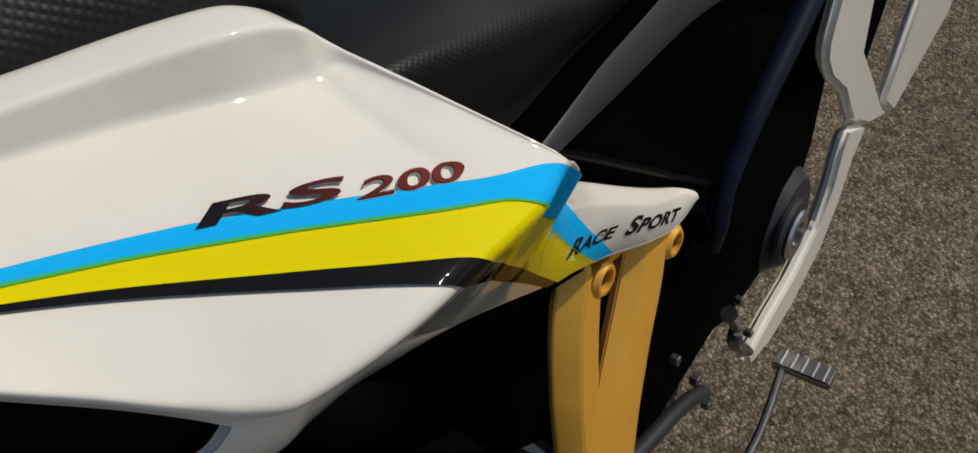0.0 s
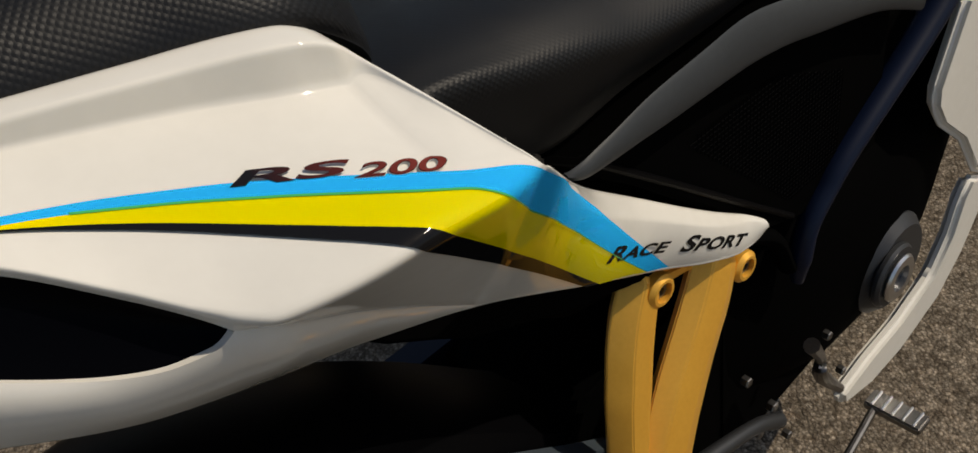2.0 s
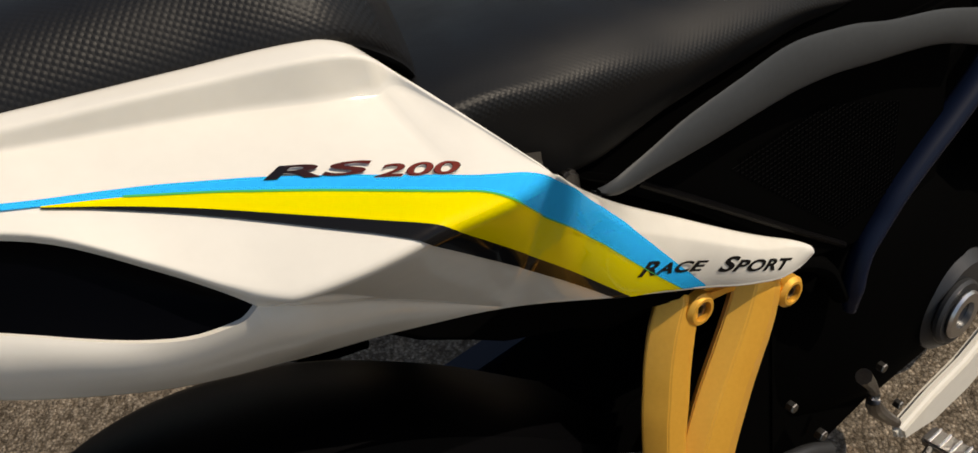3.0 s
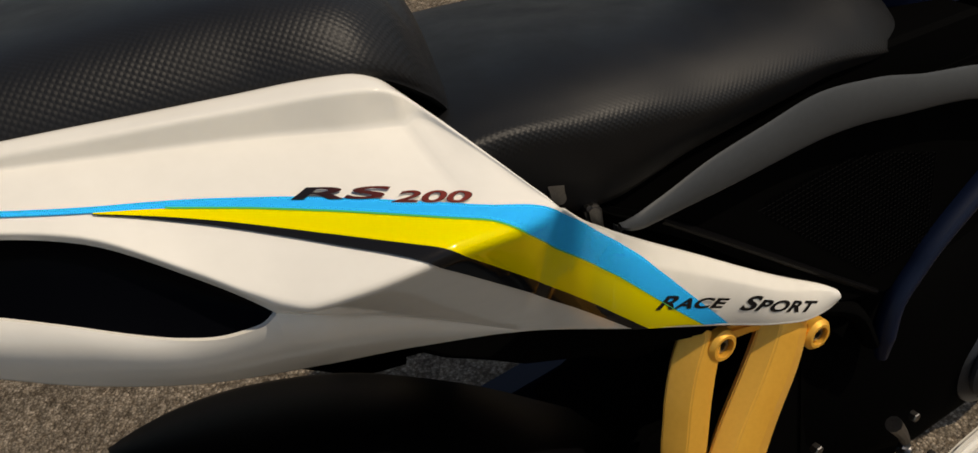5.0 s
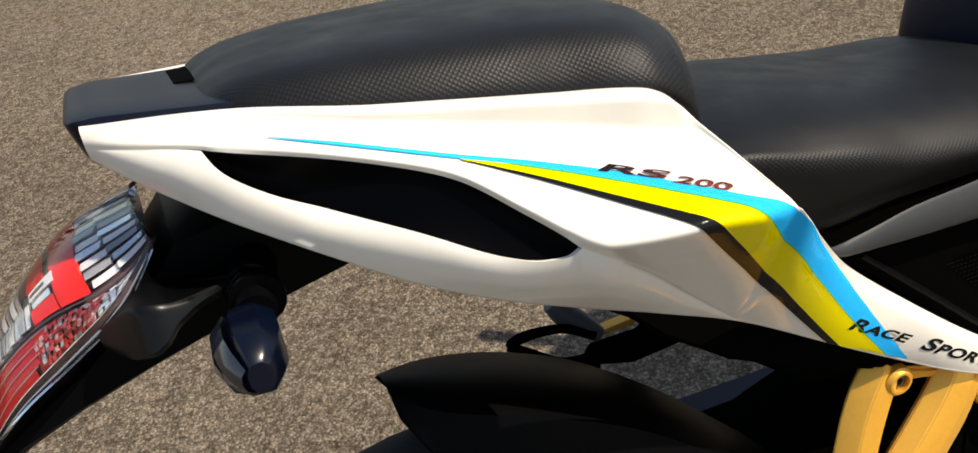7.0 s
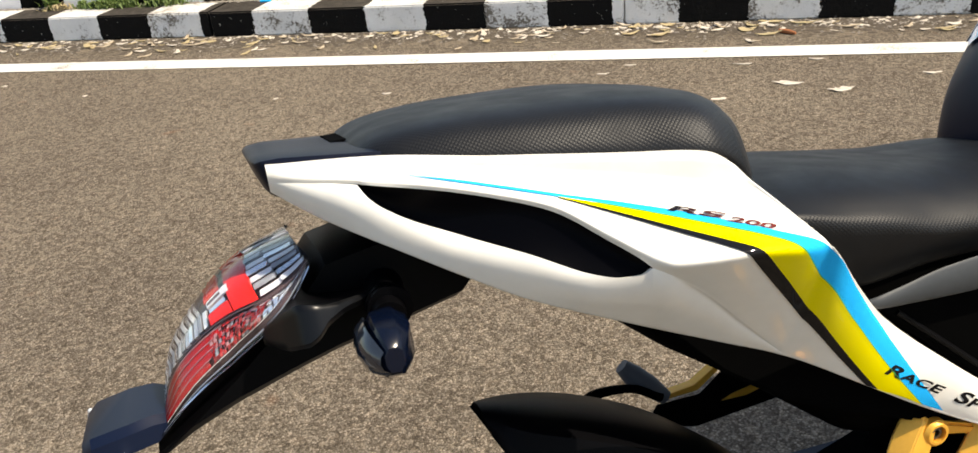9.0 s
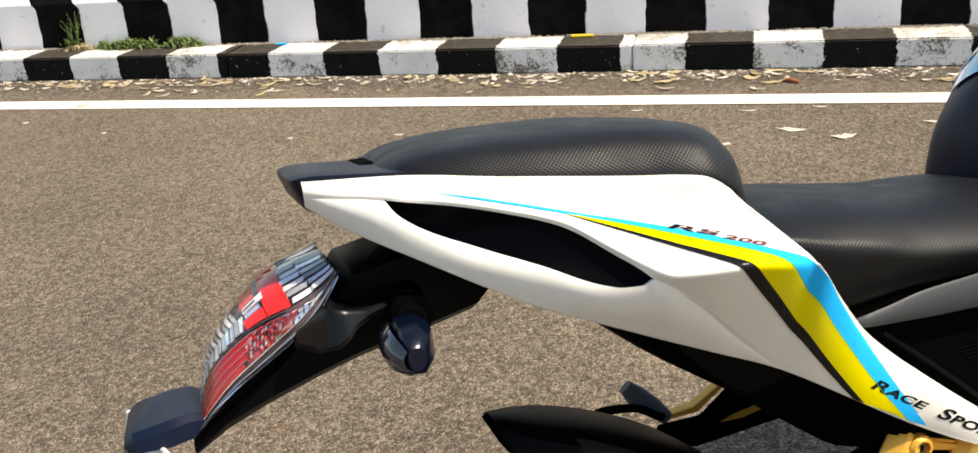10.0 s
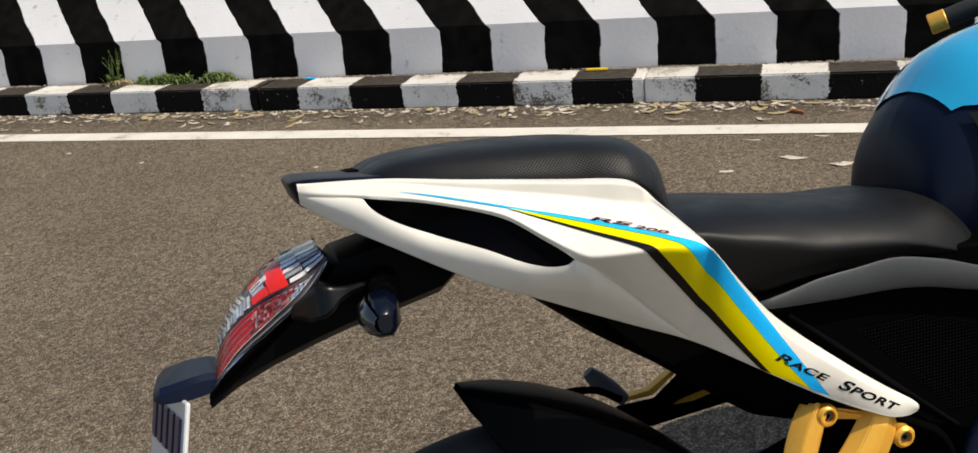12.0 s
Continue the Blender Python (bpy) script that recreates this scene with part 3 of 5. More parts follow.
panel = part("tail_panel", side_panel(1), WHITE, bike, "pearl white tail side panel with long black vent", 60)
bm = side_panel(1)
bmesh.ops.transform(bm, matrix=SYM @ Matrix.Diagonal((1, -1, 1, 1)) @ SYM.inverted(), verts=bm.verts)
bmesh.ops.bisect_plane(bm, geom=[*bm.verts, *bm.edges, *bm.faces], plane_co=P(0.164, 0, 0), plane_no=(-1, 0, 0), clear_outer=True)
part("tail_panel", bm, WHITE, bike, "pearl white tail side panel", 60)


# seats
def oval(x, half, low, high, square, n=40, side_in=0.0):
    """A cushion's section at x: half its width, its lower and upper height, and how square it is."""
    ring = []
    for k in range(n):
        w = 2 * math.pi * k / n
        c, s = math.cos(w), math.sin(w)
        r = math.copysign(abs(c) ** (2 / square), c) * half
        v = math.copysign(abs(s) ** (2 / square), s)
        ring.append(P(x, r, (low + high) / 2 + (high - low) / 2 * v))
    return ring


def pillion_seat():
    top = pchip([0.222, 0.228, 0.24, 0.265, 0.31, 0.37, 0.43, 0.490, 0.512, 0.521, 0.527, 0.535, 0.543, 0.551, 0.560, 0.567, 0.573], [0.900, 0.907, 0.913, 0.918, 0.920, 0.918, 0.914, 0.905, 0.900, 0.892, 0.8815, 0.8842, 0.8832, 0.876, 0.858, 0.838, 0.810])
    low = pchip([0.222, 0.25, 0.322, 0.427, 0.48, 0.52, 0.555, 0.573], [0.896, 0.891, 0.880, 0.864, 0.855, 0.825, 0.79, 0.78])
    half = pchip([0.222, 0.228, 0.25, 0.322, 0.427, 0.48, 0.505, 0.535, 0.558, 0.573], [0.055, 0.076, 0.103, 0.131, 0.153, 0.167, 0.160, 0.128, 0.085, 0.05])
    rings = []
    for x in np.linspace(0.222, 0.573, 90):
        h, t, l = half(x), top(x), low(x)
        d = t - l
        right = [(0.0, t), (0.25, t - 0.001), (0.5, t - 0.035 * d), (0.68, t - 0.10 * d), (0.80, t - 0.20 * d), (0.89, t - 0.37 * d), (0.95, t - 0.61 * d), (0.98, l + 0.18 * d), (0.97, l + 0.06 * d), (0.9, l), (0.4, l)]
        pts = spline([(a * h, 0, z) for a, z in right], 34)
        ring = [P(x, p.x, p.z) for p in pts]
        rings.append(ring + [P(x, -p.x, p.z) for p in pts[::-1][:-1]])
    return cushion(rings, (0, 0.36, 0.52, 0.76, 0.84, 1))


mid("pillion_seat", pillion_seat(), GRAIN, bike, "black pillion seat in pimpled vinyl", 60)


def rider_seat():
    top = pchip([0.48, 0.56, 0.62, 0.66, 0.75, 0.82, 0.88, 0.91, 0.94, 0.97, 0.995], [0.806, 0.811, 0.808, 0.803, 0.787, 0.777, 0.775, 0.766, 0.744, 0.716, 0.698])
    crease = pchip([0.48, 0.55, 0.61, 0.66, 0.70, 0.75, 0.80, 0.89, 0.96, 0.995], [0.792, 0.787, 0.771, 0.759, 0.748, 0.742, 0.735, 0.708, 0.684, 0.676])
    low = pchip([0.48, 0.58, 0.63, 0.70, 0.80, 0.92, 0.995], [0.72, 0.713, 0.705, 0.711, 0.709, 0.684, 0.662])
    half = pchip([0.48, 0.58, 0.66, 0.76, 0.86, 0.91, 0.94, 0.97, 0.995], [0.140, 0.150, 0.156, 0.158, 0.151, 0.137, 0.118, 0.088, 0.050])
    rings = []
    for x in np.linspace(0.48, 0.995, 72):
        h, t, c, l = half(x), top(x), crease(x), low(x)
        right = [(0.0, t), (0.35, t - 0.02 * (t - c)), (0.62, lerp(t, c, 0.14)), (0.81, lerp(t, c, 0.38)), (0.93, lerp(t, c, 0.70)), (0.99, c), (0.975, lerp(c, l, 0.3)), (0.92, lerp(c, l, 0.7)), (0.82, l), (0.4, l - 0.008)]
        pts = spline([(a * h, 0, z) for a, z in right], 30)
        rings.append([P(x, p.x, p.z) for p in pts] + [P(x, -p.x, p.z) for p in pts[::-1][:-1]])
    return cushion(rings, (0, 0.46, 0.545, 0.58, 0.63, 1))


mid("rider_seat", rider_seat(), SMOOTHV, bike, "black rider seat in finely grained vinyl", 60)

# dark tail cap between the two side panels
rings = []
for x, h, lo, hi in ((0.1465, 0.060, 0.888, 0.9085), (0.148, 0.069, 0.884, 0.9105), (0.152, 0.075, 0.881, 0.912), (0.165, 0.0795, 0.880, 0.9125), (0.20, 0.084, 0.886, 0.9085), (0.235, 0.090, 0.884, 0.9045), (0.27, 0.096, 0.882, 0.899)):
    half = [(0.0, hi), (0.5, hi), (0.9, hi - 0.0004), (0.985, hi - 0.0015), (1.0, hi - 0.004), (0.99, lo)]
    shear = lambda z: x + 0.3 * (hi - z)
    rings.append([P(shear(z), a * h, z) for a, z in half] + [P(shear(z), -(0.70 + min((x - 0.1465) / 0.1, 1) * 0.10) * a * h, z) for a, z in half[::-1][:-1]])
mid("tail_cap", skin(rings), SATIN, bike, "dark navy plastic tail cap", 40)
mid("strap_slot", block((0.016, 0.06, 0.004), P(0.2225, -0.02, 0.9055), 0.0015, 1), SOOT, bike, "dark gap behind the seat")

# dark insert behind the vent
def vent_insert():
    bm = bmesh.new()
    cols = []
    for x in HOLE_A + (HOLE_B - HOLE_A) * (0.5 - 0.5 * np.cos(np.pi * np.linspace(0.03, 0.985, 40))):
        u, l = VENT_UP(x) + (0, 0.0, 0.0025), VENT_LOW(x) + (0, 0.0, -0.003)
        cols.append([bm.verts.new(P(*(lerp(u, l, k / 8) - np.array((0, 0.0030 + 0.022 * (k / 8) * (1 - k / 8), 0))))) for k in range(9)])
    for a, b in zip(cols[:-1], cols[1:]):
        for i in range(8):
            bm.faces.new((a[i], a[i + 1], b[i + 1], b[i]))
    return bm


part("vent_insert", vent_insert(), NAVYBLACK, bike, "dark recessed insert in the vent")

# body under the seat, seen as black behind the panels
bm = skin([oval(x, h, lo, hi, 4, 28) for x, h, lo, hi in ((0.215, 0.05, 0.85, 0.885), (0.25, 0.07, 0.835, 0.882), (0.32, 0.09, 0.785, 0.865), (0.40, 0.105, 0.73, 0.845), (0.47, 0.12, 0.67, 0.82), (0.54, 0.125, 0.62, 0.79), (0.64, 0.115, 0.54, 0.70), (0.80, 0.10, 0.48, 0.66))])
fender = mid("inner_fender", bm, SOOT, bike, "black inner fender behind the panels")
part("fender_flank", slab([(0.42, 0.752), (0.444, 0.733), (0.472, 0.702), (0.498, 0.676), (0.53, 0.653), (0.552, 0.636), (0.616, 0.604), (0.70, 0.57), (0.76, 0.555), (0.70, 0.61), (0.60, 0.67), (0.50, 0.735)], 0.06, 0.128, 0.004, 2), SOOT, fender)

# tail lamp carrier
bm = skin([[P(x, r, z) for r, z in ((-h, lo + 0.012), (-h * 0.6, lo), (h * 0.6, lo), (h, lo + 0.012), (h, hi - 0.006), (h * 0.7, hi), (-h * 0.7, hi), (-h, hi - 0.006))]
           for x, h, lo, hi in ((0.030, 0.043, 0.684, 0.698), (0.06, 0.053, 0.702, 0.720), (0.10, 0.060, 0.718, 0.75), (0.15, 0.064, 0.733, 0.79), (0.185, 0.066, 0.742, 0.826), (0.24, 0.068, 0.752, 0.835), (0.29, 0.07, 0.762, 0.84), (0.318, 0.055, 0.78, 0.84))])
mid("tail_undertray", bm, PLASTIC, bike, "black plastic undertray carrying lamp and plate")
# moulded shoulder beside the lamp, running out forwards into a thin ridge
SHX = [0.132, 0.142, 0.152, 0.163, 0.173, 0.183, 0.200, 0.238]
SHR, SHZ = pchip(SHX, [0.090, 0.104, 0.117, 0.128, 0.130, 0.127, 0.118, 0.099]), pchip(SHX, [0.792, 0.803, 0.813, 0.8205, 0.8190, 0.8160, 0.8135, 0.8105])
SHOUT, SHDROP = pchip(SHX, [0.002, 0.006, 0.009, 0.009, 0.007, 0.004, 0.0015, 0.0005]), pchip(SHX, [0.006, 0.016, 0.024, 0.027, 0.021, 0.010, 0.004, 0.0015])
rings = []
for x in np.linspace(0.132, 0.238, 36):
    r, z, out, drop = SHR(x), SHZ(x), SHOUT(x), SHDROP(x)
    rings.append([P(x, *q) for q in ((0.05, z - 0.012), (r - 0.03, z - 0.007), (r - 0.010, z - 0.0025), (r - 0.002, z), (r, z - 0.0012), (r + 0.2 * out, z - 0.22 * drop), (r + 0.5 * out, z - 0.55 * drop), (r + 0.85 * out, z - 0.85 * drop), (r + out, z - drop), (r + 0.8 * out - 0.004, z - drop - 0.006), (0.06, z - drop - 0.022))])
bm = skin(rings)
for i, face in enumerate(list(bm.faces)[:-2]):
    face.material_index = int(3 <= i % 11 <= 8)      # the moulded flank is glossier than the tray behind it
finish("undertray_shoulder", bm, [PLASTIC, MOULD], bike, "moulded shoulder beside the lamp", 40)

# tail lamp: ribbed mirrors and red segments under a clear shell
L_T = [0, 0.3, 0.6, 0.85, 1]
LBX, LBZ = pchip(L_T, [0.036, 0.070, 0.111, 0.148, 0.176]), pchip(L_T, [0.710, 0.741, 0.768, 0.796, 0.828])
LNX, LNZ = pchip(L_T, [0.040, 0.053, 0.088, 0.126, 0.168]), pchip(L_T, [0.719, 0.760, 0.801, 0.828, 0.838])
LHW = pchip([0, 0.3, 0.6, 0.82, 0.93, 1], [0.039, 0.053, 0.065, 0.075, 0.072, 0.066])


def lamp_at(t, a, out=0.0):
    """A place on the lamp: t from foot to top, a from its right edge over the middle to its left edge."""
    w = math.pi * a
    c, s = math.cos(w), max(math.sin(w), 0.0) ** 0.8
    x, z = lerp(LBX(t), LNX(t), s), lerp(LBZ(t), LNZ(t), s)
    return P(x - out * s * 0.75, (LHW(t) + out) * c, z + out * s * 0.65)


SEAM = pchip([0, 0.2, 0.45, 0.65, 0.8, 0.92, 1], [0.34, 0.31, 0.25, 0.19, 0.12, 0.06, 0.02])


def lamp_tile(name, material, t0, t1, f0, f1, out, where, skew=0.0, nt=6, na=5, thick=0.0025, label=""):
    """A raised piece of the lamp's inside; f runs across the middle body, or across one wing up to the seam."""
    def edge(t, f):
        if where == "middle":
            return lerp(SEAM(t) + 0.015, 0.985 - SEAM(t), f)
        a = lerp(0.035, max(SEAM(t) - 0.015, 0.04), f)
        return a if where == "right" else 1 - a

    def grid(o):
        rows = []
        for i in range(nt + 1):
            row = []
            for j in range(na + 1):
                f = lerp(f0, f1, j / na)
                t = min(max(lerp(t0, t1, i / nt) + skew * (f - f0), 0.01), 0.99)
                row.append(lamp_at(t, edge(t, f), o))
            rows.append(row)
        return rows

    return mid(name, skin([h + l[::-1] for h, l in zip(grid(out), grid(out - thick))]), material, lamp, label)


lamp = mid("tail_lamp", skin([[lamp_at(t, a / 16, -0.008) for a in range(17)] for t in np.linspace(0.02, 0.98, 18)]), LAMPDARK, bike, "tail lamp with mirrored and red segments under clear lens")
# middle body: upright mirrored fingers at the top, a red band round a clear notch, and pale ribs below
for flip in (False, True):
    def tile(name, material, t0, t1, f0, f1, out, skew, nt, na, thick=0.0025, label=""):
        if flip:
            f0, f1, skew = 1 - f0, 1 - f1, -skew
        lamp_tile(name, material, t0, t1, f0, f1, out, "middle", skew, nt, na, thick, label)

    for k in range(7):
        f = 0.015 + 0.069 * k
        tile("mirror_finger", (LAMPWHITE, LAMPGREY, LAMPWHITE, CHROME)[k % 4], 0.815, 0.895, f, f + 0.048, -0.0045 + 0.0025 * (k % 2), 0.25, 5, 2, 0.005)
        tile("mirror_finger", (LAMPWHITE, CHROME, LAMPGREY)[k % 3], 0.903, 0.98, f + 0.012, f + 0.056, -0.0040 + 0.0022 * ((k + 1) % 2), 0.12, 5, 2, 0.005)
    tile("red_band", TAILRED, 0.700, 0.805, 0.0, 0.495, -0.0010, 0.10, 6, 8, label="red lamp band")
    tile("red_band", TAILRED, 0.575, 0.695, 0.0, 0.13, -0.0010, 0.10, 5, 4, label="red lamp band")
    tile("red_band", TAILRED, 0.600, 0.695, 0.31, 0.495, -0.0010, 0.10, 5, 4, label="red lamp band")
    tile("clear_notch", CHROME, 0.600, 0.695, 0.145, 0.205, -0.0030, 0.10, 5, 2, 0.004)
    tile("clear_notch", LAMPWHITE, 0.605, 0.735, 0.215, 0.295, -0.0004, 0.10, 5, 2, 0.004)
    tile("dark_slit", LAMPDARK, 0.615, 0.695, 0.240, 0.268, 0.0002, 0.10, 4, 1, 0.002)
    for k in range(17):
        t = 0.065 + 0.0295 * k
        tile("pale_rib", (LAMPWHITE, CHROME, LAMPWHITE, LAMPGREY)[k % 4], t, t + 0.022, 0.03, 0.235, -0.0030 + 0.0018 * (k % 2), 0.16, 2, 3, 0.004)
        tile("pale_rib", (CHROME, LAMPWHITE)[k % 2], t + 0.004, t + 0.023, 0.25, 0.495, -0.0030 + 0.0018 * (k % 2), -0.05, 2, 3, 0.004)
# wings: small broken mirrors above, pink and pale steps at half height, dark red below with a few fine pale lines
for side in ("right", "left"):
    rnd = random.Random(31)
    for k in range(8):
        t = 0.735 + 0.028 * k
        for j in range(5):
            f = 0.07 + 0.18 * j
            lamp_tile("mirror_step", (LAMPGREY, CHROME, LAMPWHITE, CHROME)[rnd.randrange(4)], t + 0.006 * j, t + 0.021 + 0.006 * j, f, f + 0.150, -0.0050 + 0.0016 * rnd.randrange(3), side, rnd.uniform(-0.04, 0.12), 2, 3, 0.003)
    for k in range(13):
        t = 0.46 + 0.0225 * k
        for j in range(7):
            f = 0.06 + 0.131 * j
            lamp_tile("pink_step", (PINK, LAMPWINE, ROSE, PINK, LAMPWINE, LAMPGREY)[rnd.randrange(6)], t + 0.013 * j, t + 0.016 + 0.013 * j, f, f + 0.118, -0.0045 + 0.0014 * rnd.randrange(3), side, rnd.uniform(0.02, 0.16), 1, 2, 0.003)
    for j in range(4):
        f = 0.05 + 0.235 * j
        lamp_tile("smoked_band", LAMPWINE, 0.03, 0.445 + 0.045 * j, f, f + 0.20, -0.0030, side, 0.04, 12, 3, label="dark red lamp band")
        lamp_tile("mirror_line", ROSE, 0.03, 0.475 + 0.045 * j, f + 0.205, f + 0.228, -0.0012, side, 0.02, 14, 1, 0.0015)
        lamp_tile("mirror_line", PINK, 0.475 + 0.045 * j, 0.75 + 0.03 * j, f + 0.120, f + 0.142, -0.0012, side, 0.02, 10, 1, 0.0015)
    lamp_tile("mirror_line", LAMPWHITE, 0.05, 0.93, 0.02, 0.042, -0.0012, side, 0.0, 20, 1, 0.0015)
    rows = [[lamp_at(t, (SEAM(t) + d) if side == "right" else 1 - SEAM(t) - d, o) for d, o in ((-0.003, -0.004), (-0.003, 0.0006), (0.003, 0.0006), (0.003, -0.004))] for t in np.linspace(0.02, 0.985, 26)]
    mid("seam", skin(rows), LAMPDARK, lamp, "dark seam between lamp parts")
    A = (lambda a: a) if side == "right" else (lambda a: 1 - a)
    rim = [[lamp_at(t, A(a), o) for a, o in ((-0.02, 0.007), (0.014, 0.005), (0.014, 0.0015), (-0.02, 0.003))] for t in np.linspace(0, 0.98, 22)]
    mid("lens_flange", skin(rim), CLEAR, lamp, "clear lens flange")
    for a, o in ((0.012, 0.0052), (-0.012, 0.0068)):
        lip = [[lamp_at(t, A(a + d), o + e) for d, e in ((-0.004, 0), (0, 0.0008), (0.004, 0))] for t in np.linspace(0.02, 0.97, 22)]
        mid("flange_edge", skin(lip), LAMPGREY, lamp, "bright edge of the clear lens flange")
cover = mid("clear_cover", skin([[lamp_at(t, a / 24, 0.0015) for a in range(25)] for t in np.linspace(0, 1, 26)], closed=False, caps=False), CLEAR, lamp, "clear plastic lens")
cover.visible_shadow = False

# plate holder and number plate below the lamp
bm = skin([[P(x, r, z - 0.004) for r, z in ((-h, lo), (h, lo), (h, hi - 0.006), (h * 0.85, hi), (-h * 0.85, hi), (-h, hi - 0.006))]
           for x, h, lo, hi in ((-0.024, 0.042, 0.716, 0.720), (-0.016, 0.050, 0.710, 0.726), (0.012, 0.052, 0.709, 0.730), (0.032, 0.046, 0.710, 0.731), (0.042, 0.040, 0.716, 0.728))])
holder = mid("plate_holder", bm, NAVY, bike, "dark plastic plate lamp housing")
tilt = pose(-0.026, 0, 0.634, 0, 14, 15)
plate = part("number_plate", block((0.005, 0.15, 0.15), (0, 0, 0), 0.0015, 1, None), PLATE, bike, "white acrylic number plate with dark blue bars")
plate.matrix_basis = SYM @ tilt
for k in range(5):
    for row in (0.034, -0.034):
        part("plate_bar", block((0.003, 0.017, 0.044), (-0.004, 0.054 - k * 0.027, row), 0.0006, 1), PLATEINK, plate)

# turn indicators on short stalks
def indicator(side):
    stalk = tube([P(0.228, side * 0.055, 0.792), P(0.221, side * 0.10, 0.790), P(0.217, side * 0.128, 0.785)], [0.017, 0.015, 0.013], 12, 16)
    body = mid("indicator", stalk, PLASTIC, bike, "black turn indicator on a ribbed rubber stalk")
    for k in range(3):
        mid("stalk_rib", tube([P(0.221, side * (0.100 + 0.008 * k), 0.790), P(0.2205, side * (0.104 + 0.008 * k), 0.7895)], 0.0175, 3, 16), PLASTIC, body)
    rings, lens = [], []
    prof = [(0.127, 0.010, 0.008), (0.130, 0.0155, 0.015), (0.142, 0.0185, 0.0195), (0.160, 0.0185, 0.020), (0.172, 0.0145, 0.017), (0.180, 0.009, 0.0115), (0.182, 0.007, 0.009)]
    for r, wide, tall in prof:
        t = (r - 0.12) / 0.08
        cx, cz = 0.209 - 0.004 * t, 0.781 - 0.012 * t
        shape = [(0.45, 1.0), (0.98, 0.62), (1.0, -0.45), (0.5, -1.0), (-0.45, -0.95), (-0.85, -0.4), (-0.85, 0.35), (-0.4, 0.95)]
        rings.append([P(cx + wide * a, side * r, cz + tall * b) for a, b in shape])
        lens.append([P(cx + wide * a - 0.002, side * r, cz + tall * b) for a, b in ((-0.35, -0.9), (-0.9, -0.62), (-1.12, -0.1), (-1.0, 0.45), (-0.6, 0.8))])
    bm = skin(rings)
    bmesh.ops.bevel(bm, geom=[e for e in bm.edges if e.calc_face_angle(0) > radians(30)], offset=0.0008, segments=2, affect="EDGES")
    mid("indicator_housing", bm, GLOSSNAVY, body, "dark glossy indicator housing")
    mid("indicator_lens", skin(lens, closed=False, caps=False), SMOKE, body, "smoked indicator lens")


indicator(1), indicator(-1)

# rear mudguard over the tyre, and the wheel
AXLE = Vector((0.325, 0, 0.282))


def around(radius, angle, r):
    return P(AXLE.x - radius * math.cos(angle), r, AXLE.z + radius * math.sin(angle))


wheel = mid("rear_wheel", skin([[around(0.30 - 0.055 * (abs(r) / 0.062) ** 2.2, a, r) for r in np.linspace(-0.062, 0.062, 13)] for a in np.linspace(0, 2 * math.pi, 73)], closed=False, caps=False), RUBBER, bike, "black rear tyre")
mid("rim", skin([[around(rad, a, r) for rad, r in ((0.246, 0.06), (0.215, 0.055), (0.205, 0.03), (0.205, -0.03), (0.215, -0.055), (0.246, -0.06))] for a in np.linspace(0, 2 * math.pi, 61)], closed=False, caps=False), SOOT, wheel, "black alloy rim")
hug = []
for s in np.linspace(0, 1, 34):
    x = lerp(0.302, 0.66, s)
    top = pchip([0, 0.2, 0.45, 0.7, 1], [0.640, 0.620, 0.580, 0.514, 0.41])(s)
    half = pchip([0, 0.05, 0.12, 0.3, 0.6, 1], [0.020, 0.038, 0.053, 0.068, 0.074, 0.078])(s)
    drop = pchip([0, 0.10, 0.3, 1], [0.004, 0.058, 0.075, 0.09])(s)
    hug.append([P(x, r, z) for r, z in ((half + 0.016, top - drop - 0.012), (half + 0.012, top - 0.008 - drop), (half + 0.003, top - 0.006 - 0.45 * drop), (half * 0.95, top - 0.004 - 0.1 * drop), (half * 0.6, top), (0, top + 0.002), (-half * 0.6, top), (-half * 0.95, top - 0.004 - 0.1 * drop), (-half - 0.003, top - 0.006 - 0.45 * drop), (-half - 0.012, top - 0.008 - drop))])
mid("rear_mudguard", skin(hug, closed=False, caps=False), PLASTIC, bike, "black plastic rear hugger over the tyre", 40)
skirt = []
for s in np.linspace(0, 1, 24):
    x = lerp(0.335, 0.66, s)
    z0 = pchip([0, 0.4, 1], [0.570, 0.535, 0.40])(s)
    skirt.append([P(x, r, z) for r, z in ((0.080, z0), (0.092, z0 - 0.004), (0.10, z0 - 0.02 - 0.05 * min(s * 3, 1)), (0.098, z0 - 0.03 - 0.07 * min(s * 3, 1)))])
mid("mudguard_skirt", skin(skirt, closed=False, caps=False), SLATE, bike, "dark satin skirt below the hugger", 40)


# footrest brackets
def arm_face(z):
    """How far to the right the bracket's face stands: it leans out towards the footrest."""
    return 0.128 + 0.18 * (0.56 - z)


